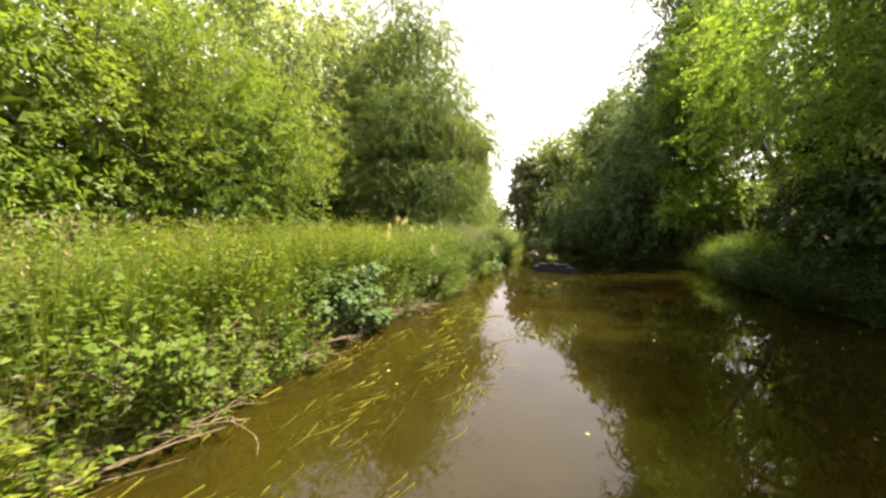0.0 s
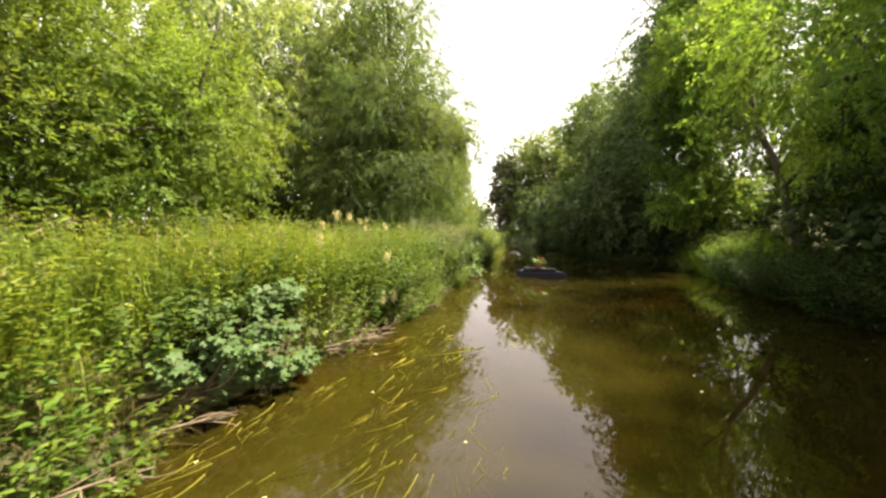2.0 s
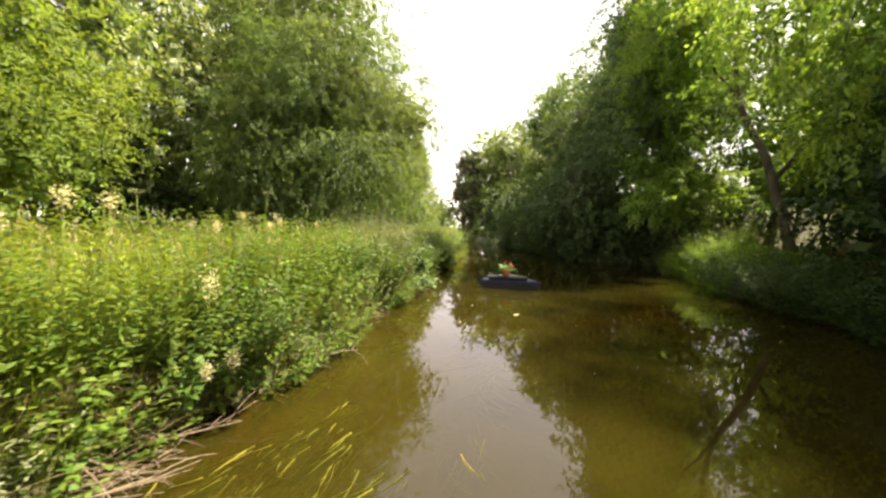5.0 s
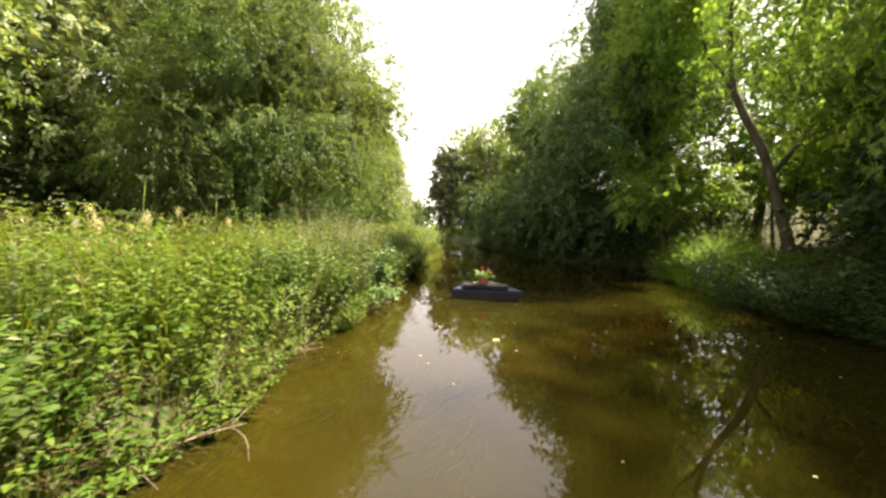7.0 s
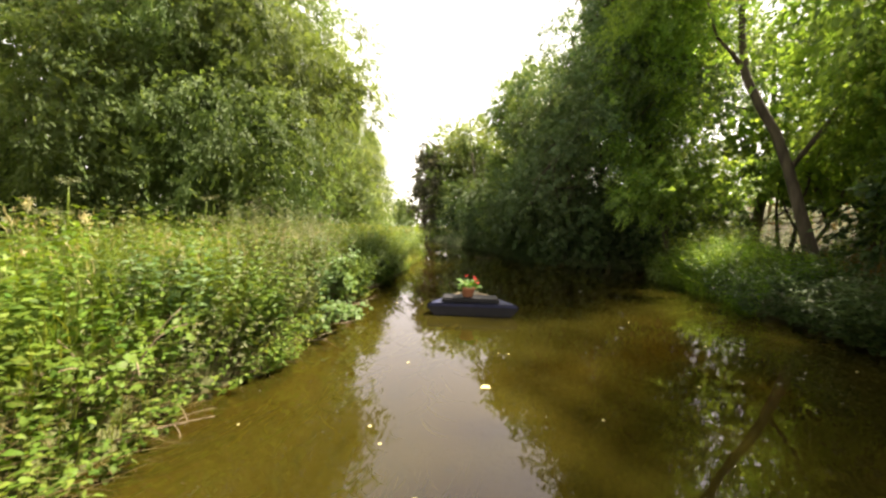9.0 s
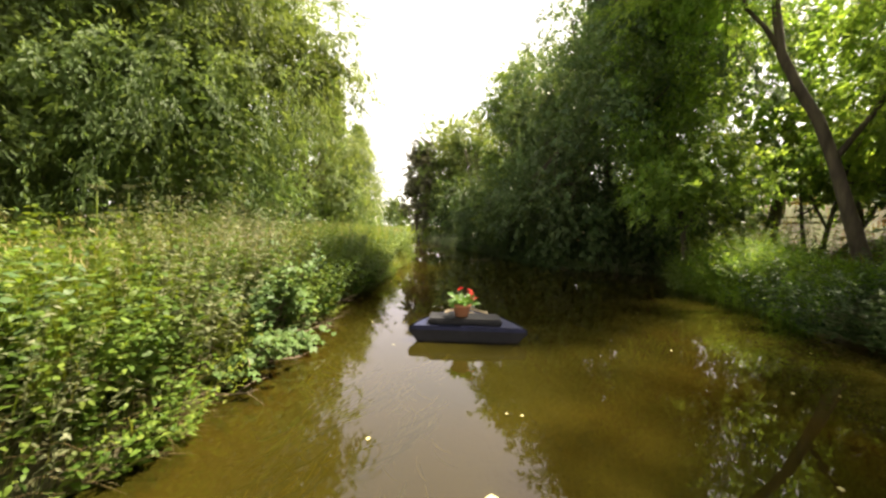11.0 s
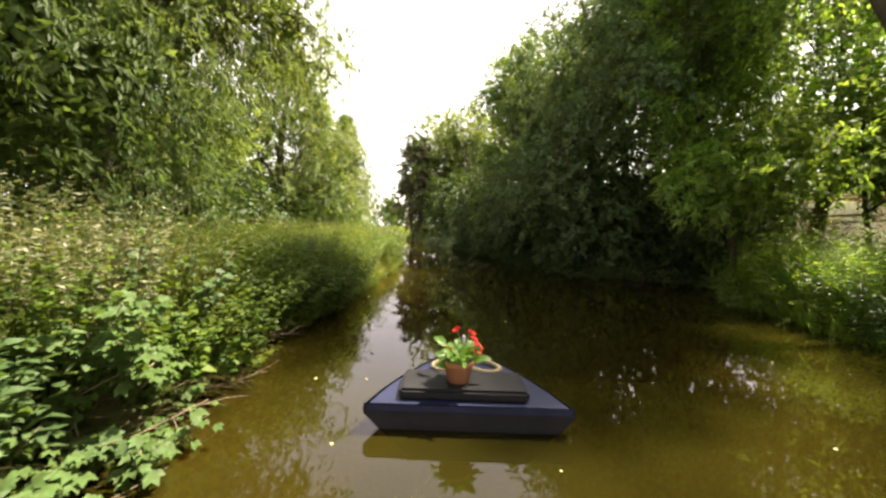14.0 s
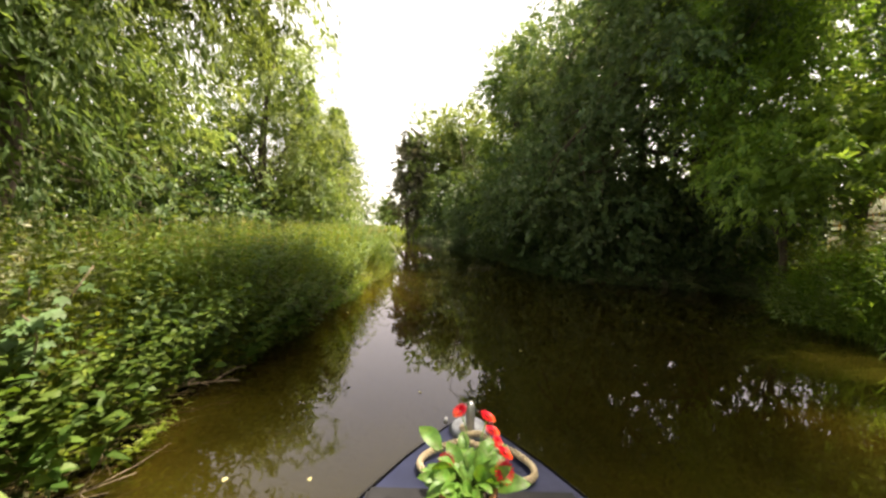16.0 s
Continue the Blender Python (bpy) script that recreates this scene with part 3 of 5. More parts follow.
# its three highest lobes are unseen, added to shade the opposite bank
tree("alder_tree", "broad dark tree leaning out over still water", G(15.2, 21.4), (14.0, 20.6, 16.5),
     [(14.4, 21.8, 10.0, 3.0, 3.0, 3.6), (16.0, 20.8, 12.6, 3.4, 3.1, 3.2), (11.5, 18.9, 6.2, 1.5, 1.4, 1.7), (12.4, 19.0, 9.4, 2.0, 2.0, 2.2), (13.0, 19.2, 12.6, 2.3, 2.4, 2.2), (12.4, 22.2, 6.4, 2.5, 2.4, 2.8), (16.2, 20.2, 8.0, 3.0, 3.0, 3.4), (11.6, 22.8, 3.4, 1.9, 2.0, 2.2), (13.4, 19.6, 7.2, 2.2, 2.0, 2.2), (13.6, 19.8, 15.2, 2.2, 2.2, 2.0), (11.5, 19.2, 16.6, 1.8, 1.65, 1.3), (11.9, 20.8, 16.8, 1.8, 1.6, 1.3)],
     0.4, L_SHADE, 3600, 23, (0.15, 0.088), 35, 0.35, 0.75, stems=3, ragged=0.34)
tree("alder_tree", "tree with low branches sweeping the water, shade put into its leaf colour", G(13.8, 22.6), (13.4, 22.0, 6.5),
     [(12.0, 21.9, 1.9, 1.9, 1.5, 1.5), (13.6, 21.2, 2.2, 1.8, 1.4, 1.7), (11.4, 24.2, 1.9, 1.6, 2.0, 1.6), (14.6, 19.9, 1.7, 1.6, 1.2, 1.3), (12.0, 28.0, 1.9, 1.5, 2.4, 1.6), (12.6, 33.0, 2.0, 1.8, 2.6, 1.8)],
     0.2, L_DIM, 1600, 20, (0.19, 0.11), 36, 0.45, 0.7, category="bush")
# the leaning ash on the grassy point
ash_root = tagged(new("ash_tree"), "leaning ash with a bare curving trunk above the grassy point", "tree")
ash_root.location = G(13.75, 13.6)
A0 = np.array(ash_root.location)
ash_stem = np.array([(13.8, 13.5, 0.4), (13.72, 13.62, 1.0), (13.6, 13.9, 2.2), (13.5, 14.2, 3.4), (13.42, 14.5, 4.4), (13.2, 14.85, 5.3), (13.02, 15.15, 6.2), (12.95, 15.3, 7.4), (13.1, 15.5, 9.0), (13.3, 15.6, 11)])
ash_fork = np.array([(13.02, 15.15, 6.2), (12.8, 15.4, 6.9), (12.5, 15.7, 7.5), (12.3, 15.9, 8.6)])
ash_right = np.array([(13.5, 14.2, 3.4), (14.4, 14.0, 4.6), (15.4, 13.9, 6.2), (16, 13.8, 8.2)])
under("trunk", raw_mesh("trunk", *(lambda vt: (vt[0] - A0, vt[1]))(stack([tube(ash_stem, [0.21, 0.16, 0.135, 0.122, 0.118, 0.11, 0.1, 0.085, 0.06, 0.025], 10), tube(ash_fork, [0.07, 0.055, 0.045, 0.02], 7), tube(ash_right, [0.075, 0.06, 0.045, 0.02], 7)])), M_BARK, True), ash_root)
av, at_ = crown_arrays([(13.8, 19.5, 11.0, 2.4, 1.6, 2.4), (12.0, 16.9, 8.2, 2.0, 1.8, 1.7), (16.0, 13.6, 8.2, 1.9, 2.0, 1.8), (14.3, 19.5, 8.8, 2.0, 1.4, 2.2), (15.8, 13.5, 5.6, 1.4, 1.4, 1.3), (12.0, 17.9, 5.6, 1.4, 1.3, 1.4), (13.6, 17.9, 4.6, 1.3, 1.1, 1.3), (11.3, 15.8, 9.0, 1.8, 1.4, 1.4), (12.4, 16.5, 11.0, 2.0, 1.6, 1.7)],
                       2500, 22, (0.14, 0.055), 37, 0.3, 0.7)
cv, ct = core_arrays([(13.8, 19.5, 11.0, 2.4, 1.7, 2.5), (12.0, 16.9, 8.2, 2.0, 1.8, 1.7), (14.3, 19.6, 8.8, 2.1, 1.5, 2.4), (11.3, 15.8, 9.0, 1.8, 1.4, 1.4), (12.4, 16.5, 11.0, 2.0, 1.6, 1.7)], 371, 0.3)
av, at_ = stack([(av, at_), (cv, ct)])
under("crown", raw_mesh("crown", av - A0, at_, L_ASH), ash_root)
tree("ash_sapling", "bright green ash sapling hanging over the reeds", G(12.9, 17.2), (12.0, 17.2, 3.8),
     [(11.3, 16.8, 2.8, 0.9, 0.8, 0.7), (12.4, 17.9, 4.0, 1.1, 1.0, 1.0), (10.95, 16.4, 2.6, 0.6, 0.55, 0.5), (12.2, 16.4, 2.6, 0.8, 0.6, 0.5), (12.8, 16.6, 3.7, 0.9, 0.8, 0.7), (13.4, 16.0, 3.3, 0.9, 0.8, 0.6)],
     0.07, L_ASH, 500, 20, (0.15, 0.05), 38, 0.3, 0.55, fine=True)
# the last lobe lies out of view, added to shade the water
tree("field_maple", "overhanging maple with sun shining through its leaves", G(11.6, 8.4), (10.6, 8.8, 10.5),
     [(9.4, 9.2, 6.4, 2.4, 2.6, 2.2), (10.6, 8.8, 9.6, 3.0, 3.2, 2.6), (8.4, 9.0, 4.4, 1.4, 1.7, 1.2), (7.7, 7.4, 5.4, 1.4, 1.8, 1.3), (12.4, 9.6, 7.0, 2.2, 2.2, 2.4), (12.6, 7.2, 9.4, 2.5, 2.4, 2.6)],
     0.22, L_ASH, 1900, 24, (0.13, 0.06), 39, 0.4, 0.7, core=0)
# boughs over the near water are out of view, added for their shade
tree("field_maple", "thick maple with unseen boughs added to shade the channel", G(9.9, 3.6), (9.2, 4.0, 9.0),
     [(8.8, 4.4, 6.2, 2.3, 2.6, 2.2), (9.6, 3.6, 9.0, 3.0, 3.0, 2.6), (10.6, 5.6, 9.6, 2.0, 1.6, 1.8), (8.4, 5.4, 3.4, 1.3, 1.6, 1.5), (7.5, 4.0, 5.4, 1.5, 2.0, 1.5), (10, 1.2, 5, 2.4, 2.4, 3), (6.2, 2.4, 5.6, 1.5, 1.6, 1.0), (5.4, 0.6, 5.2, 1.8, 1.6, 1.0), (6.6, -1.4, 6.0, 2.4, 2.2, 1.6), (6.7, 4.4, 7.2, 1.7, 1.7, 1.2), (6.0, 2.4, 7.2, 1.8, 1.6, 1.2)],
     0.24, L_ALDER, 2000, 22, (0.15, 0.085), 40, 0.4, 0.7, core=0.26)
tree("willow_tree", "tall airy willow rising behind the maples", G(15.5, 10.0), (15.2, 10.4, 15),
     [(14.6, 10.6, 12, 3.4, 3.2, 3.4), (16.5, 9, 9, 3.2, 3, 3.6)],
     0.3, L_WILLOW, 1500, 20, (0.24, 0.08), 41, 0.5, 0.8)

# stands outside the view, added as a canopy that blocks the sun
tree("alder_tree", "tall unseen alder added to shade the channel and bank", G(13.0, 5.4), (12.6, 5.6, 12.5),
     [(10.6, 5.0, 9.6, 1.8, 1.8, 1.6), (12.6, 6.0, 11.4, 2.4, 2.0, 2.2), (12.4, 6.8, 7.6, 2.0, 1.7, 1.8), (14.6, 8.2, 8.4, 2.2, 1.8, 2.2), (12.0, 3.2, 10.0, 2.6, 2.4, 2.4), (15.6, 9.0, 11.4, 2.4, 1.8, 2.0)],
     0.26, L_ALDER, 900, 20, (0.3, 0.17), 47, 0.3, 0.7, core=0.42)
# its near-black leaves stand in for the deep shade under the maples
tree("thicket", "thicket below the overhanging trees, leaves coloured near-black for shade", G(11.5, 5.0), (11.2, 5.0, 4),
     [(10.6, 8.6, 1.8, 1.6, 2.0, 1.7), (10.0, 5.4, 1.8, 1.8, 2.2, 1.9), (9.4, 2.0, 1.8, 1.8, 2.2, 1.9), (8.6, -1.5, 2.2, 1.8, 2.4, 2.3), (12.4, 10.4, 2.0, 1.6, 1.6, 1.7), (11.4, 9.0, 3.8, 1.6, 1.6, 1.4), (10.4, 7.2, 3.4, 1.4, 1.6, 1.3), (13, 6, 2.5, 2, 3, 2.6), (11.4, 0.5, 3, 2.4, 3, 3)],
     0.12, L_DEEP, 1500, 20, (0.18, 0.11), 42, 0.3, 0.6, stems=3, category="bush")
tree("thicket", "thicket closing the bank behind the trees, coloured dim for shade", G(18.0, 24.0), (17.6, 24, 5),
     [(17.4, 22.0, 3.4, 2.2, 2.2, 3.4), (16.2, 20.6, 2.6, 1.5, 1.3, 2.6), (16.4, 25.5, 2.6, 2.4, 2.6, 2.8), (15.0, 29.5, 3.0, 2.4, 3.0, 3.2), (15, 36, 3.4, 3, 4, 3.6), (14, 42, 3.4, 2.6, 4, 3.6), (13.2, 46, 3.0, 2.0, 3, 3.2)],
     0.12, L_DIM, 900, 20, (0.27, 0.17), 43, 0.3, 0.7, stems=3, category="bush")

tree("ash_tree", "young ash filling the gap beside the leaning trunk", G(15.6, 12.2), (15.4, 12.5, 8.5),
     [(14.7, 12.4, 5.0, 1.7, 1.6, 1.6), (13.5, 12.2, 5.8, 1.7, 1.5, 1.2), (15.9, 12.8, 7.4, 2.1, 2.0, 2.0), (14.4, 11.0, 7.4, 1.5, 1.5, 1.7), (16.6, 13.6, 4.6, 1.4, 1.4, 1.3)],
     0.12, L_ASH, 1000, 22, (0.15, 0.06), 46, 0.3, 0.65, core=0.26)
tree("hawthorn_tree", "sunlit hawthorn standing out in the field", G(20.4, 15.5), (20.2, 15.6, 6.6),
     [(19.6, 15.2, 5.2, 2.6, 2.8, 1.9), (21.5, 14.0, 5.0, 2.4, 2.6, 2.0), (20.4, 17.8, 4.6, 1.9, 1.8, 1.6), (17.6, 12.0, 6.0, 2.2, 2.4, 2.6)],
     0.2, L_ASH, 800, 18, (0.26, 0.12), 44, 0.3, 0.7, core=0.5)

tree("ash_tree", "tall green ash beyond the leaning trunk", G(20.2, 19.6), (20.2, 19.4, 11.0),
     [(20.5, 19.0, 9.5, 2.6, 2.4, 3.0), (18.2, 21.0, 9.0, 2.3, 2.0, 2.6), (22.8, 17.0, 8.6, 2.4, 2.2, 2.6), (19.0, 19.0, 6.2, 1.7, 1.7, 1.7)],
     0.2, L_ASH, 800, 20, (0.19, 0.09), 51, 0.3, 0.7, core=0.6)
tree("thicket", "bushes along the far corner of the field, coloured dim for shade", G(20.6, 22.2), (20.6, 22.2, 3.4),
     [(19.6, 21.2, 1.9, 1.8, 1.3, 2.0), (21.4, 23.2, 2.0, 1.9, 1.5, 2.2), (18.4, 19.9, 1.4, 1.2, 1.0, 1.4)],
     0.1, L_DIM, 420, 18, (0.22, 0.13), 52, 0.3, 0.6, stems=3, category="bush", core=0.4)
tree("hazel_bush", "leafy hazel bush between the ash and the field", G(16.8, 12.2), (16.8, 12.2, 4.2),
     [(15.2, 10.4, 2.6, 1.7, 1.6, 2.0), (16.8, 12.4, 2.4, 1.5, 1.5, 1.9), (18.4, 13.2, 2.6, 1.5, 1.5, 2.0)],
     0.1, L_ALDER, 520, 20, (0.18, 0.11), 49, 0.3, 0.6, stems=3, category="bush", core=0.34)
tree("elder_bush", "shady elder bush behind the leaning ash", G(17.4, 16.6), (17.4, 16.8, 4.4),
     [(16.4, 15.4, 3.9, 1.2, 1.2, 0.9), (19.8, 16.4, 4.0, 1.5, 1.5, 1.3), (17.6, 17.6, 4.4, 1.4, 1.4, 1.2)],
     0.1, L_ASH, 480, 20, (0.18, 0.1), 48, 0.3, 0.6, stems=3, category="bush", core=0.3)
hedge_blobs = [(24 + 1.6 * k, 15 + 1.5 * k, 2.6 + 0.6 * math.sin(k * 1.7), 2.0, 2.0, 2.8) for k in range(12)] + [(24.5 - 0.4 * k, 13 - 2.2 * k, 3, 2, 2, 3) for k in range(6)] + [(20.5 + 1.9 * k, 27 + 0.7 * k, 3.0, 1.9, 1.8, 3.2) for k in range(9)]
tree("field_hedge", "tall green hedge along the far side of the field", G(30, 21), (30, 21, 4), hedge_blobs, 0.12, L_ALDER, 900, 16, (0.4, 0.24), 45, 0.2, 0.8, stems=1, category="hedge", core=0.7)

# ---- far end: hedge, trees and woods beyond the meadows ----
rng = np.random.default_rng(77)
far_blobs = [(x, 200 + 30 * math.sin(x * 0.05), 4.5 + 3 * math.sin(x * 0.31) ** 2, 8, 6, 6 + 2 * math.sin(x * 0.7)) for x in np.arange(-260, 330, 9.0)]
far_blobs += [(-60 - 0.1 * y, y, 6, 9, 10, 7) for y in np.arange(-60, 200, 14.0)] + [(75 + 0.1 * y, y, 6, 9, 10, 7) for y in np.arange(-60, 200, 14.0)]
far_blobs += [(x, -70, 6, 9, 8, 8) for x in np.arange(-60, 80, 12.0)]
fv, ft = crown_arrays(far_blobs, 2200, 12, (1.8, 1.0), 78, 0.2, 2.2)
tagged(new("far_woods", raw_mesh("far_woods", fv, ft, L_ALDER)), "distant belt of green woodland beyond the meadows", "woods", kind="stuff")
tree("field_tree", "small round tree far off beyond the river", G(22.5, 150), (22.5, 150, 10), [(22.5, 150, 8.2, 4.2, 4, 4.2), (24.5, 151, 5.6, 3.4, 3.4, 3.4), (20.4, 149.5, 5, 3, 3, 3.2)], 0.3, L_WILLOW, 420, 18, (0.7, 0.4), 79, 0.2, 1.4)


# ---- herbs, grasses and reeds ----
def herb_arrays(base, height, lean, levels, leaf, seed, pair=2, low=0.12, spread=0.9, fine=True, rise=0.25):
    """Upright leafy stems: leaves in crossed pairs, shorter to the top. base (n, 3), height (n), lean (n, 3)."""
    rng = np.random.default_rng(seed)
    n = len(base)
    s = np.linspace(low, 1.0, levels)[None, :, None] + rng.normal(size=(n, levels, 1)) * 0.02
    H = height[:, None, None]
    p = base[:, None] + np.array([0, 0, 1.0]) * H * s + lean[:, None] * H * s * s
    p = np.repeat(p[:, :, None], pair, 2)
    ang = rng.uniform(0, 6.28, (n, 1, 1)) + np.arange(levels)[None, :, None] * 1.57 + np.arange(pair)[None, None] * 6.283 / pair + rng.normal(size=(n, levels, pair)) * 0.4
    flat = np.stack([np.cos(ang), np.sin(ang), np.full_like(ang, rise)], -1)
    way = flat * spread + rng.normal(size=p.shape) * 0.25
    up = np.array([0, 0, 1.0]) + rng.normal(size=p.shape) * 0.35
    size = (1.05 - 0.55 * s) * rng.uniform(0.7, 1.25, (n, levels, pair))
    m = n * levels * pair
    size = np.broadcast_to(size, (n, levels, pair)).reshape(m)
    a = leaf_arrays(p.reshape(-1, 3), way.reshape(-1, 3), up.reshape(-1, 3), leaf[0] * size, leaf[1] * size, fine, 0.3)
    return a


def stems_arrays(base, height, lean, width):
    return blade_arrays(base, np.tile([0, 0, 1.0], (len(base), 1)), lean, height, np.full(len(base), width), 3)


def scatter_bank(n, y0, y1, d0, d1, seed, power=1.0, left=True):
    """Places inland of the river's edge by d0 to d1 metres."""
    rng = np.random.default_rng(seed)
    y = rng.uniform(y0, y1, n)
    d = d0 + (d1 - d0) * rng.random(n) ** power
    x = left_edge(y) - d if left else right_edge(y) + d
    return np.stack([x, y, ground_height(x, y) - 0.03], 1), d, rng


def toward_water(n, d, rng, amount=0.45, left=True):
    s = (1 if left else -1) * amount * np.clip(1 - d / 0.9, 0, 1)
    out = rng.normal(size=(n, 3)) * np.array([0.13, 0.13, 0])
    out[:, 0] += s
    out[:, 2] -= 0.25 * np.abs(s)
    return out


def open_spot(p, d):
    """Where the big-leaved shrubs leave no room for herbs."""
    return ~((p[:, 1] > 4.4) & (p[:, 1] < 5.9) & (d < 0.55)) & ~((p[:, 1] > 12.9) & (p[:, 1] < 14.4) & (d < 0.4))


def patchy(p, seed, scale, level):
    return lumps(p * np.array([1, 1, 0]), seed, scale) > level


def stuff(name, label, category, pieces, mat):
    v, t = stack(pieces)
    return tagged(new(name, raw_mesh(name, v, t, mat)), label, category, kind="stuff")


# tall nettles and mixed herbs along the sunny bank
p, d, rng = scatter_bank(4050, -1.5, 26, -0.15, 2.4, 101, 1.35)
p, d = p[open_spot(p, d)], d[open_spot(p, d)]
hgt = np.interp(d, [-0.2, 0.15, 0.6, 2.4], [0.4, 0.7, 0.95, 0.98]) * rng.uniform(0.75, 1.15, len(p))
ln = toward_water(len(p), d, rng)
k1 = patchy(p, 5, 0.8, -0.15)
stuff("nettles", "dense green nettles leaning over the water's edge", "nettles",
      [herb_arrays(p[k1], hgt[k1], ln[k1], 9, (0.102, 0.052), 102), stems_arrays(p[k1], hgt[k1], ln[k1], 0.008)], L_NETTLE)
stuff("bank_herbs", "yellow-green leafy herbs crowding the sunny bank", "herbs",
      [herb_arrays(p[~k1], hgt[~k1] * 0.95, ln[~k1], 10, (0.09, 0.038), 103), stems_arrays(p[~k1], hgt[~k1], ln[~k1], 0.008)], L_HERB)
p, d, rng = scatter_bank(20000, -3, 27, -0.1, 2.6, 106, 1.3)
p[:, 2] += 0.03 + 0.3 * rng.random(len(p)) ** 2 * np.clip(d + 0.15, 0.1, 1)
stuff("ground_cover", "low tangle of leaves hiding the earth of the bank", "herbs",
      [leaf_arrays(p, rng.normal(size=(len(p), 3)) * np.array([1, 1, 0.4]) + [0.4, 0, -0.2], rng.normal(size=(len(p), 3)) * 0.5 + [0.3, 0, 1], rng.uniform(0.07, 0.16, len(p)), rng.uniform(0.03, 0.07, len(p)))], L_LOW_SHADED)
p, d, rng = scatter_bank(6500, -2, 24, -0.12, 0.5, 107, 1.2)
p[:, 2] += 0.25 * rng.random(len(p))
ln = np.stack([rng.uniform(0.2, 1.0, len(p)), rng.normal(size=len(p)) * 0.4, rng.uniform(-0.75, -0.2, len(p))], 1)
stuff("trailing_grass", "brown dead grass trailing from the bank into the water", "grass",
      [blade_arrays(p, np.tile([0.25, 0, 0.7], (len(p), 1)), ln, rng.uniform(0.2, 0.5, len(p)), rng.uniform(0.004, 0.009, len(p)), 3)], L_ROOT)
p, d, rng = scatter_bank(22000, -1.5, 26, 0.0, 2.6, 108, 1.2)
p, d = p[open_spot(p, d)], d[open_spot(p, d)]
hgt = np.interp(d, [0, 0.3, 0.8, 2.2], [0.5, 0.8, 1.12, 1.18]) * rng.uniform(0.7, 1.15, len(p))
ln = toward_water(len(p), d, rng, 0.4) + rng.normal(size=(len(p), 3)) * np.array([0.18, 0.18, 0])
stuff("bank_grass", "fine green grass growing up through the bank herbs", "grass",
      [blade_arrays(p, np.tile([0, 0, 1.0], (len(p), 1)), ln, hgt, rng.uniform(0.006, 0.012, len(p)), 2)], L_GRASS)
# mugwort: greyish, feathery
p, d, rng = scatter_bank(1100, -2, 24, 0.0, 1.6, 111, 1.2)
k1 = patchy(p, 8, 0.9, 0.25)
p, d = p[k1], d[k1]
hgt = np.interp(d, [0, 0.5, 2], [0.7, 1.05, 1.1]) * rng.uniform(0.85, 1.15, len(p))
ln = toward_water(len(p), d, rng, 0.35)
stuff("mugwort", "grey-green feathery mugwort on the bank", "herbs",
      [herb_arrays(p, hgt, ln, 20, (0.075, 0.024), 112, 2), stems_arrays(p, hgt, ln, 0.01)], L_MUGWORT)
# meadow behind
p, d, rng = scatter_bank(20000, -4, 44, 0.5, 9.0, 121, 1.25)
hgt = rng.uniform(0.55, 1.0, len(p))
ln = rng.normal(size=(len(p), 3)) * np.array([0.16, 0.16, 0]) + np.array([0.05, 0, -0.05])
stuff("meadow_grass", "long green meadow grass behind the herbs", "grass",
      [blade_arrays(p, np.tile([0, 0, 1.0], (len(p), 1)), ln, hgt, rng.uniform(0.006, 0.013, len(p)), 2)], L_GRASS)
p, d, rng = scatter_bank(1700, -6, 40, 2.0, 8.0, 131, 1.0)
hgt = rng.uniform(0.6, 0.95, len(p))
ln = rng.normal(size=(len(p), 3)) * np.array([0.12, 0.12, 0])
stuff("meadow_herbs", "mixed yellow-green herbs of the riverside meadow", "herbs",
      [herb_arrays(p, hgt, ln, 8, (0.1, 0.045), 132, fine=False)], L_HERB)
# straw-coloured seed heads
p, d, rng = scatter_bank(1700, -4, 40, 0.6, 6.0, 141, 1.3)
hgt = rng.uniform(0.8, 1.12, len(p))
ln = rng.normal(size=(len(p), 3)) * np.array([0.1, 0.1, 0])
tips = p + np.array([0, 0, 1.0]) * (hgt * 0.78)[:, None] + ln * hgt[:, None]
heads = leaf_arrays(np.repeat(tips, 5, 0) + rng.normal(size=(5 * len(p), 3)) * np.array([0.012, 0.012, 0.05]), rng.normal(size=(5 * len(p), 3)) * 0.35 + [0, 0, 1.0], rng.normal(size=(5 * len(p), 3)), rng.uniform(0.05, 0.1, 5 * len(p)), rng.uniform(0.008, 0.016, 5 * len(p)))
stuff("dry_grass_heads", "straw-coloured seeding grass above the meadow", "grass", [stems_arrays(p, hgt, ln, 0.004), heads], L_STRAW)

# overhanging growth along the shady bank, the shade put into its leaf colour
p, d, rng = scatter_bank(1500, 2.5, 15.0, -0.35, 0.9, 165, 1.2, False)
k1 = p[:, 1] < rng.uniform(10.5, 15.0, len(p))
p, d = p[k1], d[k1]
p[:, 2] = np.maximum(p[:, 2], 0.02)
hgt = rng.uniform(0.5, 1.15, len(p))
ln = toward_water(len(p), d, rng, 0.55, False)
stuff("shade_herbs", "leafy herbs hanging over the water's edge, coloured near-black for shade", "herbs",
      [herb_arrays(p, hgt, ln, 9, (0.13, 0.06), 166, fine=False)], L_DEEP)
# rank grass at the river's far bend
p, d, rng = scatter_bank(2600, 40, 130, -0.3, 9.0, 167, 1.5)
q, d2, rng2 = scatter_bank(1800, 46, 130, -0.3, 7.0, 168, 1.5, False)
p = np.concatenate([p, q])
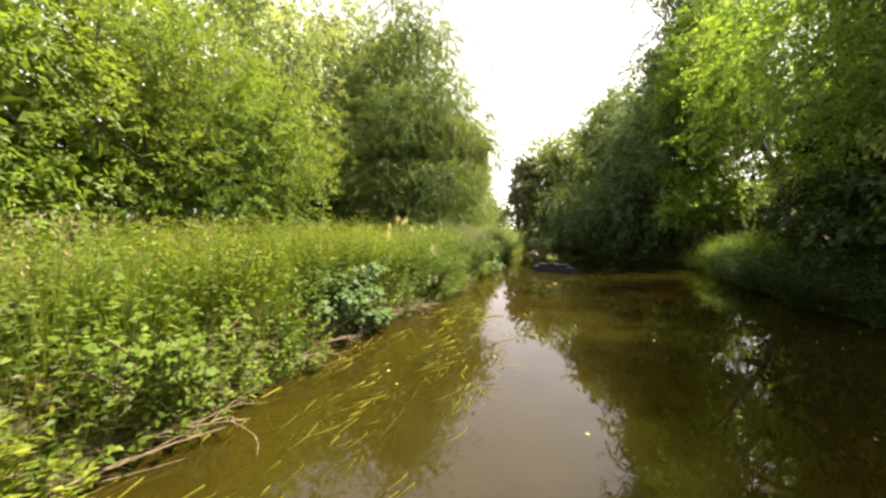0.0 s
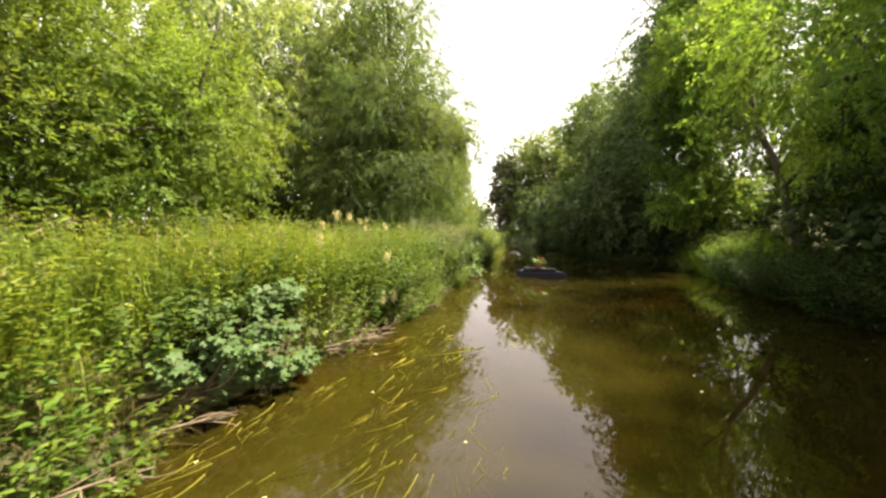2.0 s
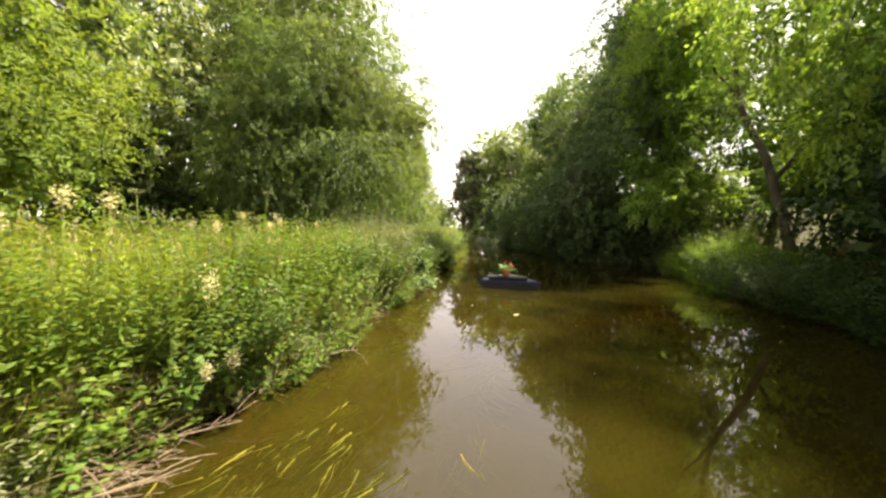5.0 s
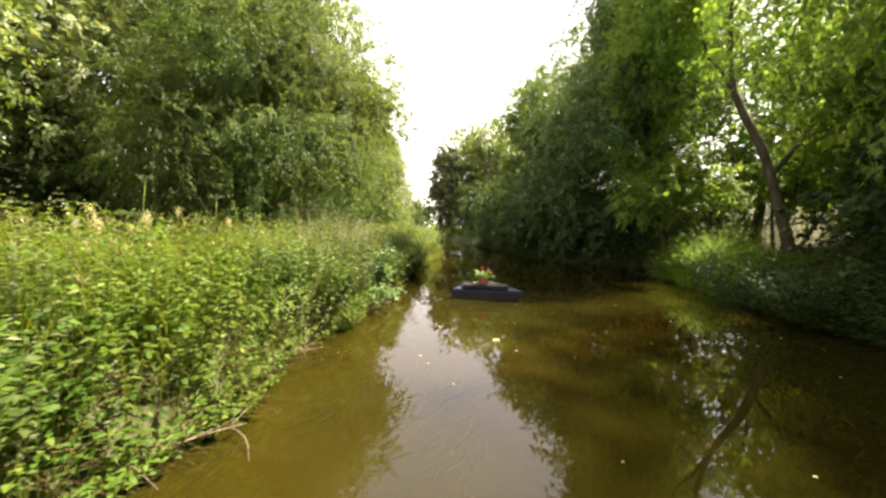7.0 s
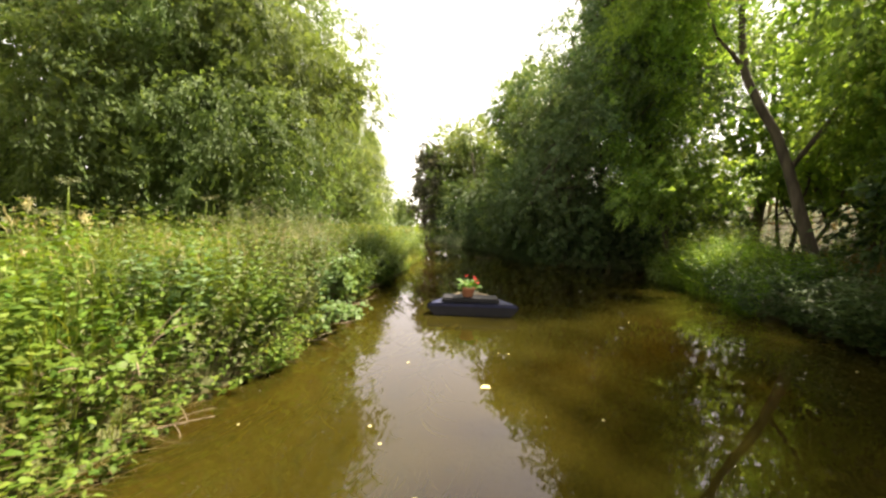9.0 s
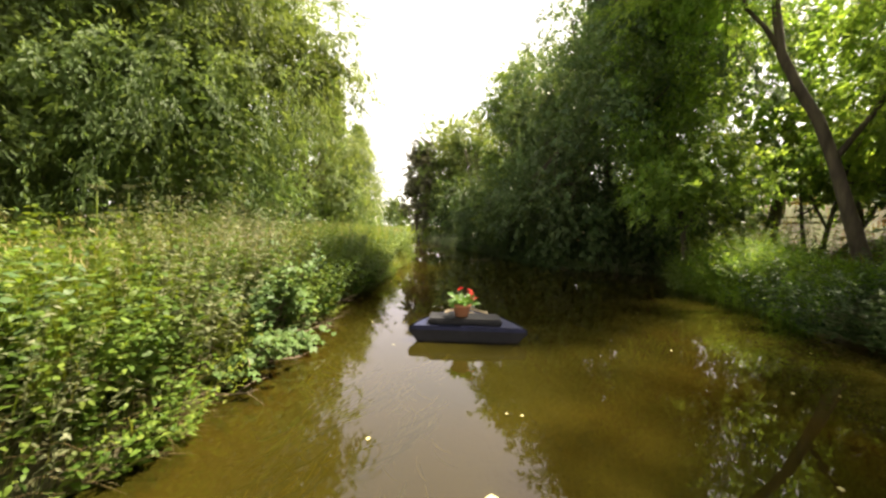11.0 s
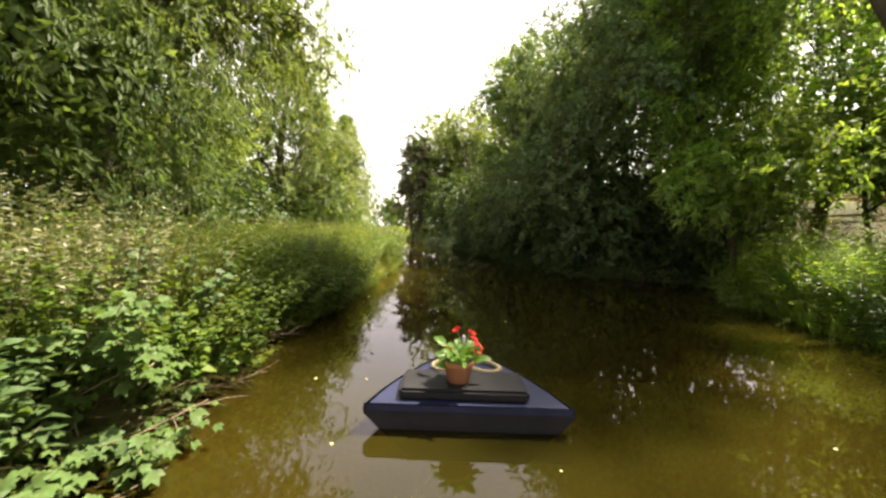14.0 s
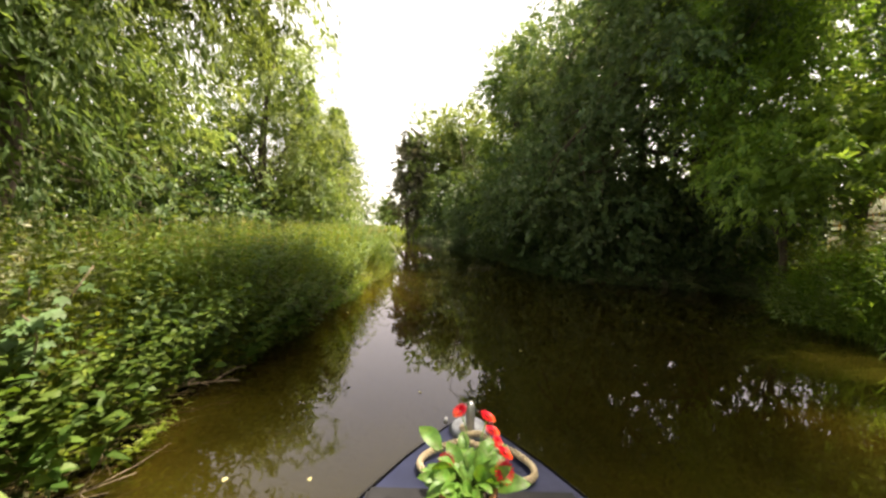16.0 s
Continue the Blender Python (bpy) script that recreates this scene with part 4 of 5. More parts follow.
stuff("far_bank_grass", "rank green grass along the banks at the bend", "grass",
      [blade_arrays(p, np.tile([0, 0, 1.0], (len(p), 1)), rng.normal(size=(len(p), 3)) * np.array([0.3, 0.3, 0]), rng.uniform(0.7, 1.5, len(p)), rng.uniform(0.08, 0.2, len(p)), 3)], L_GRASS)

# shady bank: long reed-grass on the point, undergrowth with shade-dark leaf colour elsewhere
p, d, rng = scatter_bank(7000, 12.5, 17.4, -0.25, 2.6, 151, 1.0, False)
hgt = rng.uniform(0.7, 1.35, len(p)) * np.interp(p[:, 1], [9, 12, 14.2, 15.6, 17.2], [0.5, 0.6, 0.9, 1.25, 1.05])
ln = rng.normal(size=(len(p), 3)) * np.array([0.38, 0.38, 0.1]) + np.array([-0.32, -0.15, -0.32])
stuff("reed_grass", "long arching reed-grass on the far point", "reeds",
      [blade_arrays(p, np.tile([0, 0, 1.0], (len(p), 1)), ln, hgt, rng.uniform(0.012, 0.022, len(p)), 4)], L_REED)
p, d, rng = scatter_bank(2100, -3, 46, -0.2, 3.0, 161, 2.0, False)
k1 = (p[:, 1] < rng.uniform(10.5, 15.0, len(p))) | (p[:, 1] > 17.6)
p, d = p[k1], d[k1]
hgt = rng.uniform(0.4, 0.9, len(p))
ln = toward_water(len(p), d, rng, 0.5, False)
stuff("shade_undergrowth", "leafy undergrowth below the trees, coloured near-black for shade", "undergrowth",
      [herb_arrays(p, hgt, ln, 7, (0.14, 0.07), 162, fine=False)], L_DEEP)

p, d, rng = scatter_bank(1000, 17.6, 36.0, -0.3, 0.55, 168, 1.2, False)
hgt = rng.uniform(0.2, 0.6, len(p))
ln = toward_water(len(p), d, rng, 0.55, False)
stuff("bank_herbs", "herbs hanging over the foot of the far bank, coloured dim for shade", "herbs",
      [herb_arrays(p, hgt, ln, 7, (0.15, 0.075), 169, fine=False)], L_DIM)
p, d, rng = scatter_bank(12000, 6, 40, 2.0, 16.0, 171, 1.0, False)
hgt = rng.uniform(0.4, 0.85, len(p))
ln = rng.normal(size=(len(p), 3)) * np.array([0.2, 0.2, 0])
stuff("field_grass", "sun-bleached tan grass of the open field", "grass",
      [blade_arrays(p, np.tile([0, 0, 1.0], (len(p), 1)), ln, hgt, rng.uniform(0.01, 0.02, len(p)), 3)], L_TAN)

# weed streaming under the surface
rng = np.random.default_rng(181)
tufts = []
for k in range(105):
    y = rng.uniform(1.0, 7.5) if k < 75 else rng.uniform(7.5, 13)
    x = float(left_edge(y)) + rng.uniform(0.25, 2.4)
    tufts.append((x, y))
tufts += [(rng.uniform(8.4, 11.2), rng.uniform(16.4, 18.2)) for _ in range(16)]
tufts = np.array(tufts)
per = 24
c = np.repeat(tufts, per, 0)
n = len(c)
along = rng.normal(size=n) * 0.2
base = np.stack([c[:, 0] + rng.normal(size=n) * 0.07 + 0.42 * along, c[:, 1] + along, rng.uniform(-0.04, -0.004, n) - np.where(c[:, 1] > 7.3, 0.03, 0)], 1)
sway = np.repeat(rng.normal(size=len(tufts)) * 0.28, per)
way = np.stack([-0.42 + sway + rng.normal(size=n) * 0.2, -1 + rng.normal(size=n) * 0.12, 0 * sway], 1)
bend = np.stack([rng.normal(size=n) * 0.35 + 0.7 * sway, 0 * sway, 0 * sway], 1)
stuff("water_weed", "yellow-green water weed streaming below the surface", "water weed",
      [blade_arrays(base, way, bend, rng.uniform(0.15, 0.55, n), rng.uniform(0.018, 0.04, n), 5)], L_WEED)


# ---- leafy shrubs of the sunny bank, each leaf a part ----
def palmate_mesh(name, mat, lobes=5, teeth=True):
    """A lobed leaf one metre long, lying in xy with its stalk at the origin, cupped and veined by folds."""
    out = []
    for k in range(lobes):
        a = radians(-115 + 230 * k / (lobes - 1))
        r = 0.62 - 0.2 * abs(k - (lobes - 1) / 2) / ((lobes - 1) / 2)
        out.append((0.36 + r * math.cos(a), r * math.sin(a), -0.10 - 0.1 * abs(math.sin(a))))
        if k < lobes - 1:
            am = a + radians(115 / (lobes - 1))
            out.append((0.36 + 0.36 * math.cos(am), 0.36 * math.sin(am), 0.05))
    verts = [(0.34, 0, 0), (0.03, 0, 0.03)] + out
    n = len(out)
    tris = [(0, 2 + k, 3 + k) for k in range(n - 1)] + [(0, 1, 2), (0, n + 1, 1)]
    return raw_mesh(name, verts, tris, mat)


def leaf_pose(p, way, up, size):
    x = Vector(way).normalized()
    y = Vector(up).cross(x).normalized()
    z = x.cross(y)
    m = Matrix((x, y, z)).transposed().to_4x4()
    return Matrix.Translation(p) @ m @ Matrix.Diagonal((size, size, size, 1))


def lobed_shrub(name, label, base, reach, height, leaves, size, mat, seed, lean=(0.5, 0.0), group=""):
    """A bank shrub: arching stems and lobed leaves that hang over the water."""
    rng = np.random.default_rng(seed)
    root = tagged(new(name), label, "shrub", group)
    root.location = base
    mesh = palmate_mesh("leaf", mat)
    stems = []
    for k in range(9):
        a = rng.uniform(0, 6.28)
        tip = np.array([lean[0] * reach + reach * 0.75 * math.cos(a), lean[1] * reach + reach * 0.95 * math.sin(a), height * rng.uniform(0.45, 1.0)])
        pth = limb_path((0.1 * math.cos(a), 0.1 * math.sin(a), -0.05), tip, rng, 0.08, 7)
        pth[:, 2] -= 0.25 * height * np.linspace(0, 1, 7) ** 3 * rng.uniform(0, 1)
        v, t = tube(pth, np.linspace(0.011, 0.004, 7), 5)
        under("stem", raw_mesh("stem", v, t, M_TWIG, True), root)
        stems.append(pth)
    for k in range(leaves):
        pth = stems[int(rng.integers(len(stems)))]
        s = rng.uniform(0.25, 1.0) * 6
        i = min(int(s), 5)
        p = pth[i] + (pth[i + 1] - pth[i]) * (s - i) + rng.normal(size=3) * np.array([0.1, 0.1, 0.08]) * reach
        way = np.array([lean[0] * 0.6, lean[1] * 0.6, -0.15]) + rng.normal(size=3) * np.array([0.6, 0.6, 0.25])
        up = np.array([0.35, -0.1, 1.0]) + rng.normal(size=3) * 0.3
        lf = under("leaf", mesh, root)
        lf.matrix_local = leaf_pose(p, way, up, size * rng.uniform(0.6, 1.2))
    return root


def on_bank(y, d, lift=0.0):
    x = float(left_edge(y)) - d
    return (x, y, float(ground_height(x, y)) + lift)


lobed_shrub("currant_shrub", "blue-green wild currant hanging over the brown water", on_bank(5.3, 0.35), 0.6, 0.85, 430, 0.105, L_BLUE, 201, (0.35, 0.1), "currants on the bank")
lobed_shrub("currant_shrub", "blue-green wild currant low at the waterline", on_bank(4.8, 0.15), 0.5, 0.5, 260, 0.1, L_BLUE, 202, (0.45, 0.0), "currants on the bank")
lobed_shrub("currant_shrub", "blue-green wild currant drooping into the shade", on_bank(5.3, 0.0), 0.45, 0.4, 240, 0.1, L_BLUE, 208, (0.3, -0.1), "currants on the bank")
lobed_shrub("currant_shrub", "thick blue-green wild currant covering the bank", on_bank(5.15, 0.2), 0.55, 0.6, 340, 0.1, L_BLUE, 209, (0.2, 0.0), "currants on the bank")
lobed_shrub("currant_shrub", "bright green lobed currant above bare twigs", on_bank(13.9, 0.2), 0.6, 0.85, 320, 0.115, L_CURRANT, 203, (0.45, -0.1), "currants on the bank")
lobed_shrub("currant_shrub", "bright green lobed currant trailing to the river", on_bank(13.2, 0.2), 0.55, 0.6, 260, 0.11, L_CURRANT, 204, (0.45, 0.0), "currants on the bank")
lobed_shrub("currant_shrub", "dark lobed currant low over the waterline", on_bank(13.0, -0.05), 0.5, 0.5, 260, 0.11, L_BLUE, 231, (0.3, -0.1), "currants on the bank")
lobed_shrub("currant_shrub", "green lobed currant spilling over the waterline", on_bank(13.5, -0.1), 0.5, 0.55, 280, 0.11, L_CURRANT, 232, (0.3, 0.0), "currants on the bank")
lobed_shrub("currant_shrub", "lobed currant shading the foot of the bank", on_bank(12.55, 0.0), 0.5, 0.5, 240, 0.105, L_CURRANT, 233, (0.3, 0.0), "currants on the bank")
lobed_shrub("currant_shrub", "grey-green leafy shrub standing above its neighbours", on_bank(14.6, 0.45), 0.55, 1.25, 220, 0.09, L_BLUE, 205, (0.25, 0.0), "currants on the bank")
lobed_shrub("currant_shrub", "yellowing green shrub among nettles", on_bank(2.6, 0.25), 0.6, 0.7, 160, 0.075, L_NETTLE, 206, (0.4, 0.0), "currants on the bank")
lobed_shrub("currant_shrub", "fresh green shrub leaning from the bank", on_bank(10.2, 0.2), 0.55, 0.7, 170, 0.085, L_NETTLE, 207, (0.4, 0.0), "currants on the bank")


def leafy_clump(name, label, base, radius, height, stems, levels, leaf, mat, seed, lean=0.3):
    """A dense clump of leafy stems as one plant."""
    rng = np.random.default_rng(seed)
    root = tagged(new(name), label, "plant")
    root.location = base
    a, r = rng.uniform(0, 6.28, stems), radius * np.sqrt(rng.random(stems))
    p = np.stack([r * np.cos(a), r * np.sin(a), np.zeros(stems)], 1)
    h = height * rng.uniform(0.6, 1.05, stems)
    ln = np.stack([np.cos(a) * 0.3 * r / radius + lean, np.sin(a) * 0.3 * r / radius, -0.05 * np.ones(stems)], 1)
    under("foliage", raw_mesh("foliage", *herb_arrays(p, h, ln, levels, leaf, seed + 1), mat), root)
    v, t = stems_arrays(p, h, ln, 0.012)
    tagged(under("stalk", raw_mesh("stalk", v, t, mat), root), kind="stuff")
    return root


leafy_clump("nettle_clump", "dark green nettle clump over a hollow in the bank", on_bank(7.4, 0.15), 0.5, 1.0, 54, 13, (0.11, 0.055), L_LOW_SHADED, 211, 0.3)
leafy_clump("nettle_clump", "tall green nettle clump by the river", on_bank(9.4, 0.5), 0.5, 1.15, 40, 13, (0.11, 0.055), L_NETTLE, 212, 0.15)
for i, (y, d, h) in enumerate(((5.7, 0.75, 1.2), (6.1, 1.05, 1.3), (5.4, 1.3, 1.3), (6.5, 0.7, 1.15), (6.8, 1.3, 1.3), (4.6, 1.0, 1.2), (3.8, 0.8, 1.1), (7.0, 0.45, 1.05))):
    leafy_clump("willowherb_clump", "upright willowherb with long narrow leaves above the nettles", on_bank(y, d), 0.42, h, 30, 17, (0.13, 0.027), L_NETTLE if i % 2 else L_HERB, 420 + 3 * i, 0.06)
leafy_clump("mugwort_clump", "tall silvery mugwort clump at the water's edge", on_bank(12.4, 0.35), 0.45, 1.2, 44, 26, (0.08, 0.026), L_MUGWORT, 213, 0.15)
leafy_clump("mugwort_clump", "broad silvery mugwort clump with fading tops", on_bank(15.2, 0.9), 0.6, 1.25, 50, 26, (0.08, 0.026), L_MUGWORT, 214, 0.1)
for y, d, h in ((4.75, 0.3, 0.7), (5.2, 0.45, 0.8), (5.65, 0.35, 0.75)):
    leafy_clump("nettle_clump", "nettle clump below the wild currant, leaves coloured dark for shade", on_bank(y, d), 0.35, h, 26, 9, (0.12, 0.06), L_LOW_SHADED, 240 + int(y * 10), 0.1)
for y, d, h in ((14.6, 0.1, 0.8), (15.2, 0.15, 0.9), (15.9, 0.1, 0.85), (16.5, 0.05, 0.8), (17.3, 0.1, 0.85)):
    leafy_clump("nettle_clump", "deep green leafy clump hanging over the waterline", on_bank(y, d), 0.45, h, 34, 11, (0.12, 0.065), L_LOW_SHADED, 240 + int(y * 10), 0.35)
for y, d, h in ((14.8, 1.05, 1.42), (14.2, 1.25, 1.4), (15.5, 1.3, 1.4), (15.0, 1.75, 1.4), (13.9, 0.6, 1.3), (14.35, 0.7, 1.45), (13.45, 1.0, 1.4), (13.9, 1.5, 1.45)):
    leafy_clump("mugwort_clump", "tall pale mugwort clump with seeding tops", on_bank(y, d), 0.42, h, 36, 24, (0.07, 0.026), L_SEED if d < 1.3 else L_MUGWORT, 260 + int(y * 10), 0.05)
for i, (y, d, h) in enumerate(((12.7, 0.75, 0.9), (13.0, 0.2, 0.75), (13.6, 0.55, 0.95), (14.3, 0.15, 0.8), (11.7, 0.3, 0.9), (11.2, 0.8, 0.95))):
    leafy_clump("nettle_clump", "broad-leaved green nettle clump crowding the waterline", on_bank(y, d), 0.4, h, 30, 9, (0.125, 0.07), (L_LOW_SHADED, L_BLUE, L_LOW_SHADED, L_NETTLE, L_LOW_SHADED, L_BLUE)[i], 230 + int(y * 10), 0.2)
leafy_clump("willowherb_clump", "leafy willowherb clump darkening the bank", on_bank(16.6, 0.3), 0.5, 1.15, 46, 16, (0.1, 0.03), L_NETTLE, 215, 0.2)
leafy_clump("willowherb_clump", "leafy willowherb clump overhanging still water", on_bank(18.3, 0.25), 0.5, 1.05, 44, 16, (0.1, 0.03), L_NETTLE, 216, 0.25)
leafy_clump("willowherb_clump", "tall willowherb at the bend in the bank", on_bank(20.6, 0.25), 0.5, 1.1, 40, 14, (0.12, 0.035), L_ALDER, 217, 0.2)
for i, (y, d, h) in enumerate(((15.8, 0.15, 0.85), (16.2, 0.8, 1.25), (17.2, 0.1, 0.8), (17.5, 0.7, 1.3), (18.9, 0.7, 1.4), (19.5, 0.15, 0.95), (19.9, 0.8, 1.35), (21.6, 0.3, 1.2), (22.8, 0.25, 1.05), (23.6, 0.7, 1.5), (24.8, 0.25, 1.2), (26.5, 0.3, 1.3))):
    leafy_clump("willowherb_clump", "leafy green willowherb clump standing out of the bank's edge", on_bank(y, d), 0.38, h, 26, 11, (0.14, 0.055), (L_BLUE, L_ALDER, L_LOW_SHADED)[i % 3], 350 + 3 * i, 0.2)


for i, (x, y, r, h) in enumerate(((11.75, 16.1, 0.5, 0.95), (12.3, 16.6, 0.5, 1.1), (11.6, 15.3, 0.45, 1.0), (12.2, 15.7, 0.55, 1.2), (11.5, 14.6, 0.45, 0.95), (12.0, 14.9, 0.5, 1.15), (12.6, 15.2, 0.6, 1.25), (11.9, 14.0, 0.5, 1.05), (11.3, 13.9, 0.4, 0.85))):
    g0 = (x, y, max(0.0, float(ground_height(x, y))))
    leafy_clump("willowherb_clump", "bright long-leaved willowherb clump leaning off the far point", g0, r, h, 40, 13, (0.17, 0.04), L_REED if i % 3 else L_ALDER, 280 + 3 * i, -0.25)


for i, (x, y, h) in enumerate(((13.3, 15.6, 1.3), (13.9, 16.2, 1.5), (14.6, 16.9, 1.5), (15.3, 16.2, 1.6), (14.4, 15.2, 1.4), (16.2, 17.2, 1.7), (15.6, 14.6, 1.4), (13.2, 16.8, 1.5))):
    leafy_clump("willowherb_clump", "tall yellow-green herbs between the reeds and the field", G(x, y), 0.6, h, 34, 12, (0.17, 0.055), L_HERB if i % 2 else L_REED, 320 + 3 * i, 0.0)


def meadowsweet(base, height, seed, size=1.0, lean=(0.05, 0.01)):
    """A stalk that carries a frothy cream flower head of small blossoms."""
    rng = np.random.default_rng(seed)
    root = tagged(new("meadowsweet"), "cream frothy meadowsweet flower head on a tall stalk", "flower", "meadowsweet on the bank")
    root.location = base
    a, b_ = lean
    pth = np.array([[0, 0, -0.05], [a * 0.35, b_ * 0.35, height * 0.5], [a, b_, height]])
    under("stem", raw_mesh("stem", *tube(pth, [0.005, 0.004, 0.003], 5), L_GRASS, True), root)
    n = 190
    c = np.array([a, b_, height]) + rng.normal(size=(n, 3)) * np.array([0.03, 0.03, 0.05]) * size
    v, t = leaf_arrays(c, rng.normal(size=(n, 3)), rng.normal(size=(n, 3)) + [0, 0, 1], rng.uniform(0.008, 0.018, n), rng.uniform(0.008, 0.015, n))
    under("blossom", raw_mesh("blossom", v, t, L_CREAM), root, "frothy cream blossom")
    v, t = herb_arrays(np.array([[0, 0, 0.0]]), np.array([height * 0.85]), np.array([[0.05, 0.01, 0]]), 7, (0.09, 0.045), seed)
    under("foliage", raw_mesh("foliage", v, t, L_NETTLE), root)
    return root


for i, (x, y, top, size) in enumerate([(-0.24, 6.84, 1.16, 1.0), (-0.16, 7.04, 0.54, 0.9), (-0.3, 6.92, 0.5, 0.7), (-0.9, 6.59, 1.72, 0.75), (-0.76, 6.74, 1.7, 0.8), (-1.0, 6.2, 1.42, 0.85), (-1.02, 6.34, 1.58, 0.6), (-0.78, 8.15, 1.54, 0.65),
                                       (-0.5, 8.9, 1.55, 0.6), (-0.65, 9.8, 1.6, 0.7), (-1.2, 9.9, 1.68, 0.7), (-1.4, 12.0, 1.72, 0.7), (-0.4, 11.2, 1.58, 0.55), (1.2, 17.2, 1.6, 0.6), (1.7, 20.0, 1.58, 0.6)]):
    foot = min(x, float(left_edge(y)) - 0.12)
    g0 = G(foot, y)
    meadowsweet(g0, top - g0[2], 220 + i, size, (x - foot + 0.03, 0.01))


def hogweed(base, height, seed):
    """A tall ribbed stalk with branching umbels, gone to pale seed."""
    rng = np.random.default_rng(seed)
    root = tagged(new("hogweed"), "tall pale green hogweed with branched seed heads", "plant", "hogweeds on the bank")
    root.location = base
    stalk = limb_path((0, 0, -0.05), (0.04, 0.02, height), rng, 0.02, 6)
    under("stem", raw_mesh("stem", *tube(stalk, np.linspace(0.014, 0.006, 6), 6), L_GRASS, True), root)
    for k in range(5):
        s = stalk[2 + k // 2] if k < 4 else stalk[5]
        a = rng.uniform(0, 6.28)
        end = s + np.array([0.16 * math.cos(a), 0.16 * math.sin(a), 0.16]) * (k < 4)
        pcs = [tube(np.array([s, (s + end) / 2 + [0, 0, 0.02], end + [0, 0, 0.01]]), [0.005, 0.004, 0.003], 4)] if k < 4 else []
        for q in range(12):
            b = q * 0.5236
            e = end + np.array([0.07 * math.cos(b), 0.07 * math.sin(b), 0.05])
            pcs.append(tube(np.array([end, e]), [0.002, 0.0015], 3))
            m = 9
            pcs.append(leaf_arrays(e + rng.normal(size=(m, 3)) * 0.012, rng.normal(size=(m, 3)) + [0, 0, 0.5], rng.normal(size=(m, 3)) + [0, 0, 1], rng.uniform(0.012, 0.02, m), rng.uniform(0.008, 0.014, m)))
        under("umbel", raw_mesh("umbel", *stack(pcs), L_MUGWORT), root)
    v, t = herb_arrays(np.array([[0, 0, 0.0]]), np.array([height * 0.7]), np.array([[0.03, 0.01, 0]]), 4, (0.22, 0.15), seed, low=0.3)
    under("foliage", raw_mesh("foliage", v, t, L_NETTLE), root)
    return root


for i, (x, y, top) in enumerate([(-1.1, 10.6, 2.05), (-0.6, 11.3, 1.9), (0.2, 14.2, 1.85), (-0.2, 13.4, 1.9), (0.9, 16.9, 1.95), (1.2, 17.6, 1.9), (1.6, 18.4, 1.9), (-0.5, 14.6, 2.0), (-2.2, 9.2, 1.9), (-3.4, 7.6, 1.9)]):
    g0 = G(x, y)
    hogweed(g0, top - g0[2], 250 + i)


# ---- driftwood and twigs along the waterline ----
def dead_branch(base, heading_deg, length, seed, twigs=7, girth=0.012, rise=0.12):
    rng = np.random.default_rng(seed)
    root = tagged(new("dead_branch"), "bare grey-brown dead branch caught at the waterline", "branch", "dead branches at the water")
    root.location = base
    a = radians(heading_deg)
    tip = np.array([math.sin(a) * length, math.cos(a) * length, rise])
    pth = limb_path((0, 0, 0.02), tip, rng, 0.035, 8, 0.02)
    under("stem", raw_mesh("stem", *tube(pth, girth * np.linspace(1, 0.3, 8), 6), M_TWIG, True), root)
    for k in range(twigs):
        i = int(rng.integers(1, 7))
        e = pth[i] + np.array([math.sin(a + rng.normal() * 0.8), math.cos(a + rng.normal() * 0.8), rng.normal() * 0.25]) * length * rng.uniform(0.2, 0.5)
        e[2] = max(e[2], -base[2] + 0.01)
        under("twig", raw_mesh("twig", *tube(limb_path(pth[i], e, rng, 0.06, 5, 0.02), girth * 0.5 * np.linspace(1, 0.3, 5), 4), M_TWIG, True), root)
    return root


rng = np.random.default_rng(300)
for i, (y, d, hd, ln_) in enumerate([(6.1, 0.0, 40, 0.7), (6.0, 0.1, 70, 0.6), (6.3, 0.05, 20, 0.8), (6.45, 0.1, 95, 0.5), (5.9, -0.02, 55, 0.9), (6.7, 0.0, 60, 0.7), (2.2, 0.1, 70, 0.9), (2.0, 0.2, 120, 0.8), (1.7, 0.0, 40, 1.0),
                                     (3.4, 0.0, 60, 0.7), (4.2, -0.05, 80, 0.6), (8.1, 0.0, 55, 0.8), (10.0, 0.05, 75, 0.6), (12.6, 0.0, 60, 0.7), (13.2, 0.0, 50, 0.9), (14.2, 0.05, 72, 0.7), (15.5, 0.0, 70, 0.7), (12.0, 0.05, 90, 0.5)]):
    x = float(left_edge(y)) - d
    dead_branch((x, y, 0.03 + 0.06 * rng.random()), hd, ln_, 301 + i, 7, 0.009 + 0.005 * rng.random(), rng.uniform(-0.02, 0.14))
for i in range(12):
    y = 5.9 + 1.1 * rng.random()
    dead_branch((float(left_edge(y)) - 0.05, y, 0.04 + 0.2 * rng.random()), rng.uniform(20, 130), rng.uniform(0.35, 0.65), 360 + i, 6, 0.006, rng.uniform(-0.1, 0.12))
dead_branch((8.3, 24.5, 0.02), 80, 0.9, 340, 3, 0.014, 0.03)

# ---- leaves and specks afloat ----
rng = np.random.default_rng(350)
M_FLOAT = leaf_material("fallen_leaf", (0.3, 0.25, 0.08), (0.48, 0.42, 0.2), (0.7, 0.66, 0.5), 0.2, 0.3)
fm = palmate_mesh("floating_leaf", M_FLOAT, 3)
